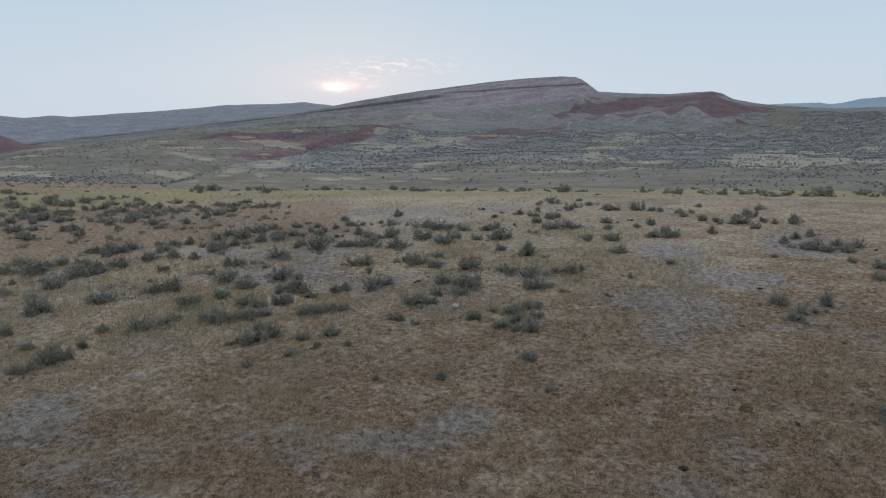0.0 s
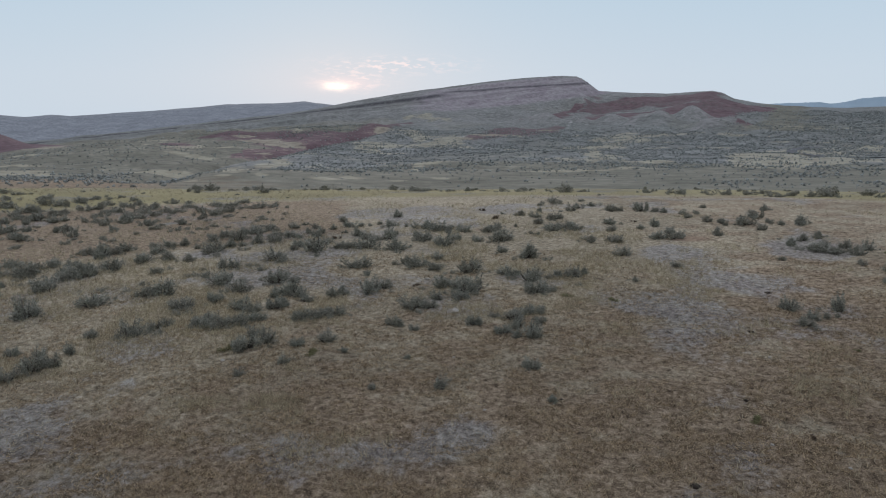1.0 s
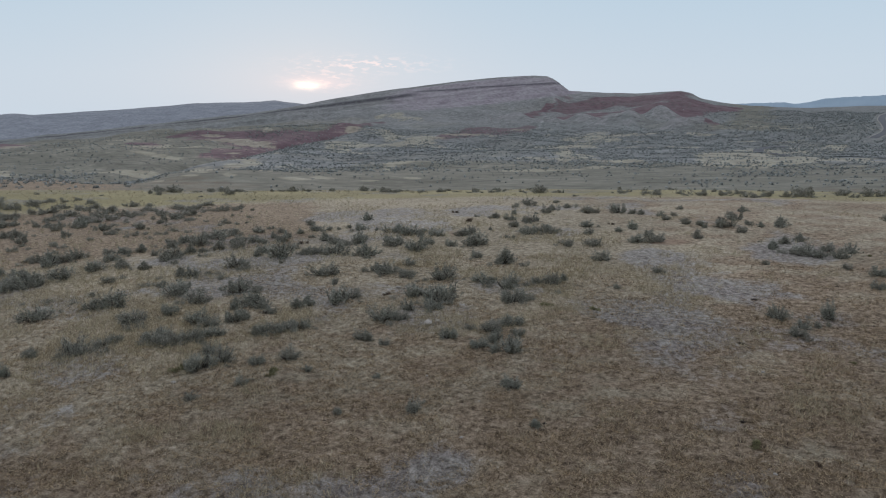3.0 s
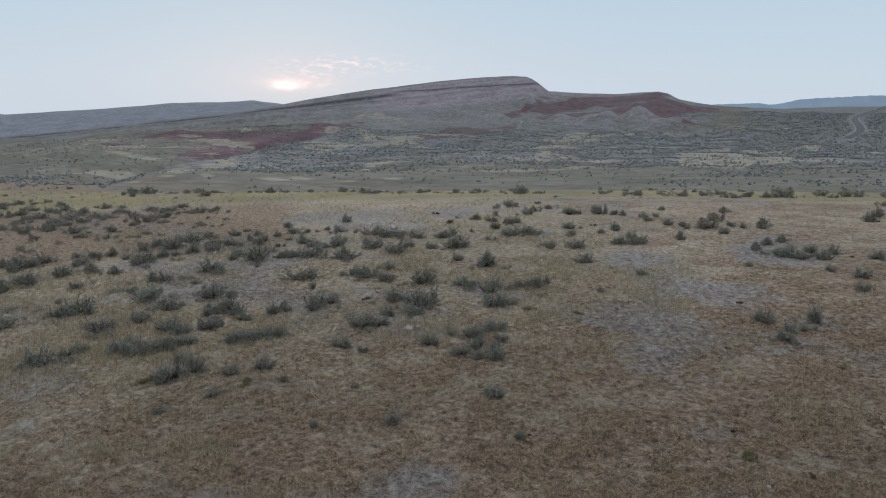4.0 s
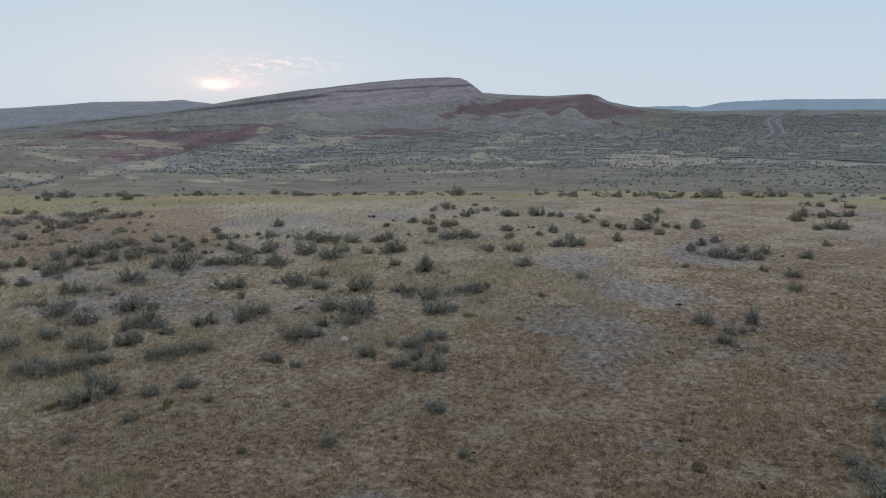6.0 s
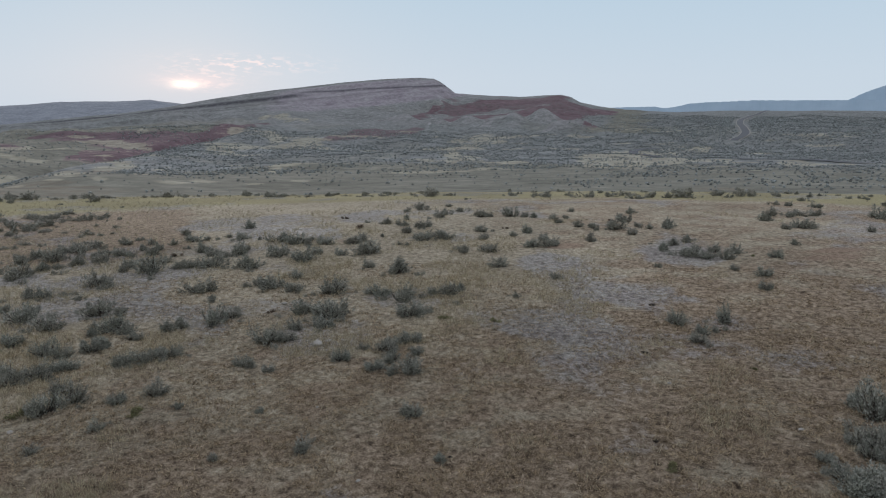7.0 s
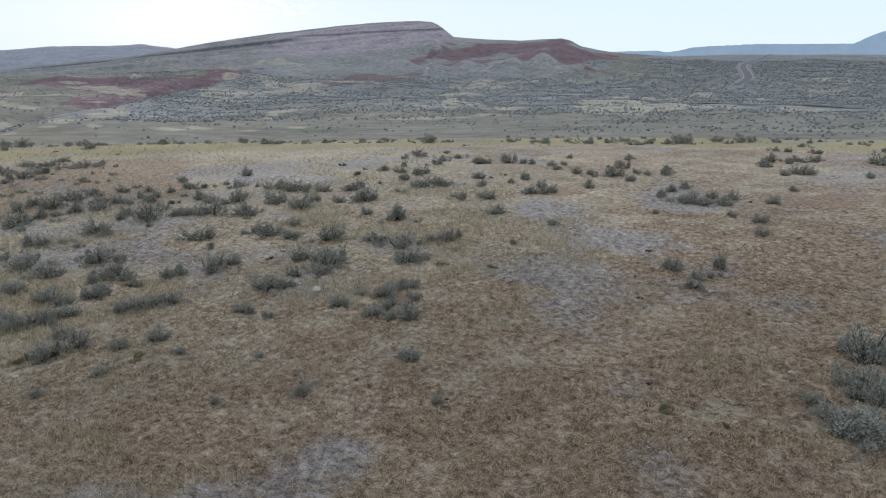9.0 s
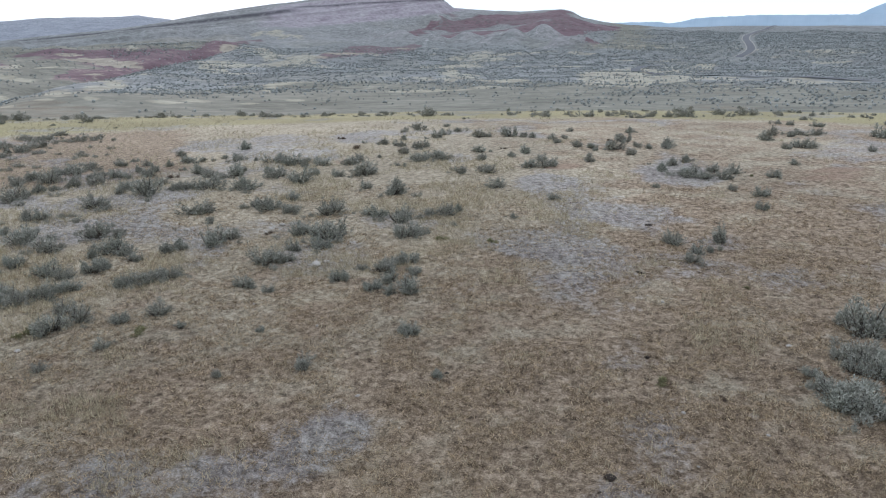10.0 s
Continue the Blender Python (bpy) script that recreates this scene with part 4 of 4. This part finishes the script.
EDGE_SAGE = [
    (-37.3, 62.3, 1.21), (-32.5, 62.3, 1.17), (-22, 62.8, 0.52), (7.8, 63, 0.49), (47.5, 63.7, 0.73), (-29.1, 63.7, 0.97), (-40.9, 63.8, 1.57),
    (-36.6, 63.9, 1.02), (9.4, 64.2, 1.09), (-39.8, 64.3, 1.05), (-21.7, 64.4, 1.14), (-26.4, 64.4, 0.97), (-24.2, 64.5, 0.98), (-27.3, 64.5, 1.17),
    (-32.5, 65, 1.41), (-44, 65.7, 1.63), (-36, 66, 1.25), (12.3, 66.5, 0.61), (-19.4, 67, 1.18), (-30.2, 67, 1.12), (-35.5, 67.3, 1.26),
    (-26.8, 67.8, 1.01), (-29.8, 67.9, 1.13), (-39.4, 68.1, 1.31), (-32.8, 68.2, 1.26), (-18.5, 68.4, 1.01), (-41.4, 68.5, 1.33), (-23.9, 68.9, 1.14),
    (-22.5, 69.3, 1.14), (-46.1, 69.6, 1.15), (-35.5, 69.6, 1.08), (-38.9, 70, 1.33), (-32.8, 70.1, 1.07),
]
RIM_SAGE = [
    (38.3, 70.3, 1.77), (33, 70.5, 1.22), (36.9, 70.8, 1.04), (49.8, 71.1, 0.91), (-42.9, 71.5, 1.27), (-28, 71.6, 0.75), (35.1, 71.8, 0.84),
    (-29.5, 71.8, 1.08), (46.7, 72.1, 2.13), (-38.8, 72.2, 0.79), (-22.3, 72.4, 1.48), (-34.3, 72.9, 1), (31.6, 73.1, 1.25), (44, 73.1, 1.56),
    (-38.5, 73.1, 1.26), (-37.2, 73.3, 0.91), (-47.3, 73.5, 1.2), (-49.1, 74, 1.47), (28.9, 74.1, 1.55), (16, 74.5, 0.6), (24.7, 74.7, 1.43),
    (-36.6, 74.7, 0.81), (54.3, 75.1, 0.85), (34.3, 76, 1.2), (-18.9, 77.3, 0.42), (24.4, 77.6, 1.17), (28.4, 77.7, 0.54), (22, 78.7, 1.07),
    (13.2, 80.9, 2.13), (15.7, 81.2, 0.86), (5.2, 83.5, 0.55), (-23.2, 83.8, 1.36), (11.5, 84, 0.66),
]
LAST_SAGE = [
    (7.9, 84.1, 0.99), (3.8, 86.1, 0.56), (-32.9, 86.7, 1.64), (-0.6, 86.7, 0.79), (-30.9, 87.5, 1.97), (1.5, 87.8, 1.49), (-28.6, 87.9, 0.79),
    (-26.9, 88.6, 1.31), (-25.3, 89.1, 1.45), (-24.3, 89.2, 0.92), (-23.3, 89.4, 0.92), (-18.4, 90.5, 0.79), (-15, 91.1, 0.79), (-13.6, 91.1, 0.46),
    (-16.6, 91.2, 1.84), (-12, 91.5, 0.92), (-3.4, 92.2, 0.92), (-8.3, 92.2, 1.58), (-5.5, 92.3, 1.31),
]
ALL_SAGE = list(itertools.chain(NEAR_SAGE, SLOPE_SAGE, LOWER_SAGE, HOLLOW_SAGE, MIDDLE_SAGE, STAND_SAGE, UPPER_SAGE, BENCH_SAGE, FAR_SAGE, EDGE_SAGE, RIM_SAGE, LAST_SAGE))
plant_rng = np.random.default_rng(12)
for x, y, size in ALL_SAGE[:285]:
    sagebrush(x, y, size, plant_rng, KINDS if y < 34 else MID_KINDS if y < 50 else FAR_KINDS)
for k, (x, y, size) in enumerate([(3.4, 54.8, 0.78), (2.5, 60.4, 0.62), (-2.2, 35.4, 0.36), (22.4, 53.1, 0.45), (-8.6, 48.7, 0.63), (10.3, 18.0, 0.25), (13.7, 51.9, 0.41)]):
    shrub("dead_brush", DRY_KIND, x, y, size, size * 0.85, 1.3 * k, "brown leafless brush among the sage", "dead brush")
for k, (x, y, size) in enumerate([(-9.6, 26.3, 0.72), (-6.0, 25.5, 0.6), (7.6, 31.8, 0.5), (5.6, 32.7, 0.55), (25.7, 39.9, 0.37), (15.4, 24.8, 0.3)]):
    shrub("rabbitbrush", GREEN_KIND, x, y, size, size * 0.6, 0.9 * k, "low yellow-green rabbitbrush in dry grass", "rabbitbrush")
shrub("rabbitbrush", GREEN_KIND, 9.0, 19.1, 0.45, 0.3, 0.4, "small yellow-green rabbitbrush on trampled ground", "rabbitbrush")


# lesser plants that crowd round the larger ones, and the far stands towards the rim
def kind_leaves(kind):
    co = np.empty(len(kind[0].vertices) * 3, np.float32)
    kind[0].vertices.foreach_get("co", co)
    return co.reshape(-1, 3, 3)


def joined_sage(name, label, spots_of):
    """One mesh of many plants: x, y, width, height and how full each is."""
    rng = np.random.default_rng(31)
    src = [kind_leaves(k) for k in FAR_KINDS]
    px, py = np.array([p[0] for p in spots_of]), np.array([p[1] for p in spots_of])
    pz = land(px, py) - 0.01
    V = []
    for x, y, z, (_, _, wide, tall, keep) in zip(px, py, pz, spots_of):
        kind = src[int(rng.integers(0, len(src)))]
        kind = kind[rng.uniform(size=len(kind)) < keep]
        t = rng.uniform(0, 6.28)
        turn = np.array([[math.cos(t), math.sin(t), 0], [-math.sin(t), math.cos(t), 0], [0, 0, 1]])
        V.append((kind @ turn) * (wide * 1.3, wide * 1.15, tall) + (x, y, z))
    v = np.concatenate(V).reshape(-1, 3)
    ob = new(name, mesh_of(name, v, np.arange(len(v)).reshape(-1, 3), M_LEAF))
    tagged(ob, label, "scrub", kind="stuff")


def belt_of(rng, many, ends, inner, depth, sizes, keep):
    """Plants strewn over a belt: bearings, range and depth at each end, sizes."""
    out = []
    while len(out) < many:
        a = rng.uniform(*ends)
        f = (a - ends[0]) / (ends[1] - ends[0])
        q = inner[0] + (inner[1] - inner[0]) * f + rng.uniform(0, 1) * (depth[0] + (depth[1] - depth[0]) * f)
        x, y = bearing(a, q)
        if fbm(np.array([x]), np.array([y]), 6.0, 2, 5)[0] > rng.uniform(0.0, 0.62):
            s = rng.uniform(*sizes)
            out.append((x, y, s, s * rng.uniform(0.65, 0.9), keep))
    return out


def low_sage():
    rng = np.random.default_rng(33)
    out = []
    for x, y, size in ALL_SAGE:
        for _ in range(int(rng.integers(0, 4)) if size > 0.6 else int(rng.integers(0, 2))):
            a, d, s = rng.uniform(0, 6.28), size * rng.uniform(0.6, 1.5), rng.uniform(0.25, 0.55) * min(size, 1.2)
            out.append((x + d * math.cos(a), y + 0.8 * d * math.sin(a), s, s, 0.45))
    out += belt_of(rng, 40, (-34, -12), (42, 38), (18, 18), (0.35, 0.8), 0.5)
    joined_sage("low_sage", "low grey sage sprigs between the mounds", out)


def far_sage():
    rng = np.random.default_rng(77)
    out = [(x, y, s * (1.16 if y < 72 else 0.9), s * (1 if y < 72 else 0.75) * rng.uniform(0.75, 1.0), 1.0) for x, y, s in ALL_SAGE[285:]]
    out += belt_of(rng, 80, (-37, -13), (58, 58), (20, 14), (0.35, 0.8), 0.6)
    out += belt_of(rng, 22, (-37, -20), (60, 60), (20, 16), (0.6, 1.1), 1.0)
    out += belt_of(rng, 40, (2, 46), (84, 84), (14, 14), (0.4, 0.9), 1.0)
    out += belt_of(rng, 18, (-35, 6), (86, 86), (10, 10), (0.4, 0.9), 1.0)
    out += belt_of(rng, 8, (40, 46), (50, 50), (30, 30), (0.7, 1.4), 1.0)
    joined_sage("far_sage", "grey-green sagebrush stands towards the rim", out)


low_sage()
far_sage()


# ---- far scrub on the plain and slopes ----
def far_scrub():
    rng = np.random.default_rng(5)
    n = 230000
    a, q = rng.uniform(-40, 48, n), np.sqrt(rng.uniform(130.0**2, 1500.0**2, n))
    x = CENTRE[0] + q * np.sin(np.radians(a))
    y = CENTRE[1] + q * np.cos(np.radians(a))
    dens = sage_stand(x, y, a, q) * (1 - step(950, 1150, q) * step(26, 20, a))
    way_by = np.interp(a, *zip(*[p for p in LOWER_ROAD if p[0] >= 26.2 and p[1] < 700]))
    dens = dens * (1 - step(26, 26.5, a) * (np.abs(q - way_by + 11) < 20)) * (1 - (np.abs(a - np.interp(q, *zip(*[(r_, b_) for b_, r_ in reversed(ROAD)]))) < 0.55) * (q > 860))
    ok = rng.uniform(size=len(a)) < dens
    a, q = a[ok], q[ok]
    # shrubs along the dry creek
    t = rng.uniform(290, 880, 800)
    a = np.concatenate([a, np.interp(t, *CREEK) + rng.normal(0, 0.16, 800)])
    q = np.concatenate([q, t + rng.normal(0, 5, 800)])
    x = CENTRE[0] + q * np.sin(np.radians(a))
    y = CENTRE[1] + q * np.cos(np.radians(a))
    z = land(x, y)
    m = len(x)
    size = (0.45 + 0.95 * rng.uniform(0, 1, m) ** 1.6) * (0.85 + 0.0008 * q)
    size[-800:] *= 1.25
    # each shrub: a ragged five-sided mound with an off-centre top
    th = rng.uniform(0, 2 * np.pi, (m, 1)) + np.arange(5) * 2 * np.pi / 5 + rng.normal(0, 0.25, (m, 5))
    wide = size[:, None] * rng.uniform(0.5, 1.0, (m, 5))
    foot = np.stack([x[:, None] + np.cos(th) * wide * 0.62, y[:, None] + np.sin(th) * wide * 0.62, np.repeat((z - 0.08)[:, None], 5, 1)], -1)
    waist = np.stack([x[:, None] + np.cos(th + 0.5) * wide * 0.6, y[:, None] + np.sin(th + 0.5) * wide * 0.6, z[:, None] + size[:, None] * rng.uniform(0.25, 0.6, (m, 5))], -1)
    top = np.stack([x + rng.normal(0, 0.12, m) * size, y + rng.normal(0, 0.12, m) * size, z + size * rng.uniform(0.55, 0.85, m)], -1)[:, None]
    v = np.concatenate([foot, waist, top], 1).reshape(-1, 3)
    one = np.array([f for k in range(5) for f in ((k, (k + 1) % 5, 5 + k), (5 + k, 5 + (k + 1) % 5, 10))])
    f = (np.arange(m)[:, None, None] * 11 + one[None]).reshape(-1, 3)
    ob = new("distant_scrub", mesh_of("distant_scrub", v, f, M_SCRUB))
    tagged(ob, "grey-green sagebrush scattered over the plain", "scrub", kind="stuff")


far_scrub()


# ---- grass ----
def grass(name, label, mat, count, reach, density, seed, tall, per, flat, wide):
    """Tufts of blades scattered by a density over the plateau."""
    rng = np.random.default_rng(seed)
    a = rng.uniform(-40, 50, count * 3)
    q = reach[0] * (reach[1] / reach[0]) ** rng.uniform(0, 1, count * 3)
    x = CENTRE[0] + q * np.sin(np.radians(a))
    y = CENTRE[1] + q * np.cos(np.radians(a))
    ok = np.nonzero(rng.uniform(size=len(x)) < density(x, y))[0][:count]
    x, y, q = x[ok], y[ok], q[ok]
    z = land(x, y)
    m = len(x)
    grow = rng.uniform(0.6, 1.3, m) * (0.7 + 0.6 * fbm(x, y, 3.0, 3, 8))
    t = np.repeat(np.arange(m), per)
    th = rng.uniform(0, 2 * np.pi, m * per)
    lean = np.clip(rng.normal(flat, 0.28, m * per), 0.05, 1.5)
    way = np.stack([np.cos(th) * np.sin(lean), np.sin(th) * np.sin(lean), np.cos(lean)], 1)
    spread = rng.normal(0, 0.055, (m * per, 3)) * (1, 1, 0)
    base = np.stack([x, y, z - 0.005], 1)[t] + spread
    length = tall * grow[t] * rng.uniform(0.55, 1.2, m * per)
    width = wide * rng.uniform(0.6, 1.3, m * per) * (0.8 + q[t] / 60)
    v, f = blades(base, way, length, width, rng, 0.3)
    ob = new(name, mesh_of(name, v, f, mat))
    tagged(ob, label, "grass", kind="stuff")


def clay_free(x, y):
    return 1 - 0.75 * spots(x, y, CLAY_PANS) - 0.8 * spots(x, y, BED_GROUNDS) - 0.7 * brown_ground(x, y)


grass("standing_grass", "pale dry bunchgrass standing between the sage", M_GRASS, 70000, (14, 98),
      lambda x, y: np.clip(clay_free(x, y), 0, 1) * (1 - 0.75 * step(55, 72, np.hypot(x, y))) * (0.02 + step(0.50, 0.66, fbm(x, y, 3.0, 4, 3) * 0.62 + 0.38 * (straw_zone(x, y) - 0.08))), 1, 0.25, 6, 0.45, 0.005)
grass("grass_litter", "short trampled grass and straw litter on brown soil", M_LITTER, 150000, (10, 46),
      lambda x, y: np.clip(clay_free(x, y), 0.12, 1) * (0.15 + 0.85 * step(0.36, 0.60, fbm(x, y, 1.1, 4, 4))), 2, 0.11, 4, 1.0, 0.008)


# ---- stones and droppings ----
def lump(name, label, category, x, y, size, tall, mat, seed, group=""):
    rng = np.random.default_rng(seed)
    bm = bmesh.new()
    bmesh.ops.create_icosphere(bm, subdivisions=3, radius=0.5)
    off = Vector(rng.uniform(0, 50, 3))
    for vert in bm.verts:
        n = noise.fractal(vert.co * 2.6 + off, 0.8, 2.0, 4)
        vert.co *= 1 + 0.32 * n
        vert.co.z = max(vert.co.z, -0.25)
    for face in bm.faces:
        face.smooth = True
    me = bpy.data.meshes.new(name)
    bm.to_mesh(me)
    bm.free()
    me.materials.append(mat)
    ob = new(name, me)
    ob.matrix_basis = Matrix.LocRotScale((x, y, at(x, y) + 0.12 * tall), Euler((0, 0, rng.uniform(0, 6))), (size, size * rng.uniform(0.6, 0.9), tall))
    return tagged(ob, label, category, group=group)


for k, (x, y, s) in enumerate([(-0.1, 30.7, 0.5), (0.35, 30.9, 0.3), (13.9, 20.3, 0.22), (-9.3, 25.0, 0.22), (0.8, 20.1, 0.15), (-1.6, 36.6, 0.3), (-6.1, 37.2, 0.36)]):
    lump("stone", "pale weathered stone half sunk in dry grass", "stone", x, y, s, s * 0.45, M_STONE, 300 + k, "stones in the grass")
stone_rng = np.random.default_rng(9)
for k in range(12):
    a, q = stone_rng.uniform(-22, 38), stone_rng.uniform(16, 34)
    s = stone_rng.uniform(0.07, 0.14)
    lump("stone", "small pale stone on trampled ground", "stone", *bearing(a, q), s, s * 0.6, M_STONE, 330 + k, "stones in the grass")
for k, (x, y, s) in enumerate([(12.2, 26.9, 0.30), (6.05, 15.6, 0.27), (15.4, 32.6, 0.36), (9.4, 20.6, 0.16), (3.4, 20.9, 0.15), (-9.6, 29.5, 0.2)]):
    lump("dung_pile", "dark dried dung lying on the ground", "dung", x, y, s, s * 0.42, M_DUNG, 400 + k, "dung on the prairie")
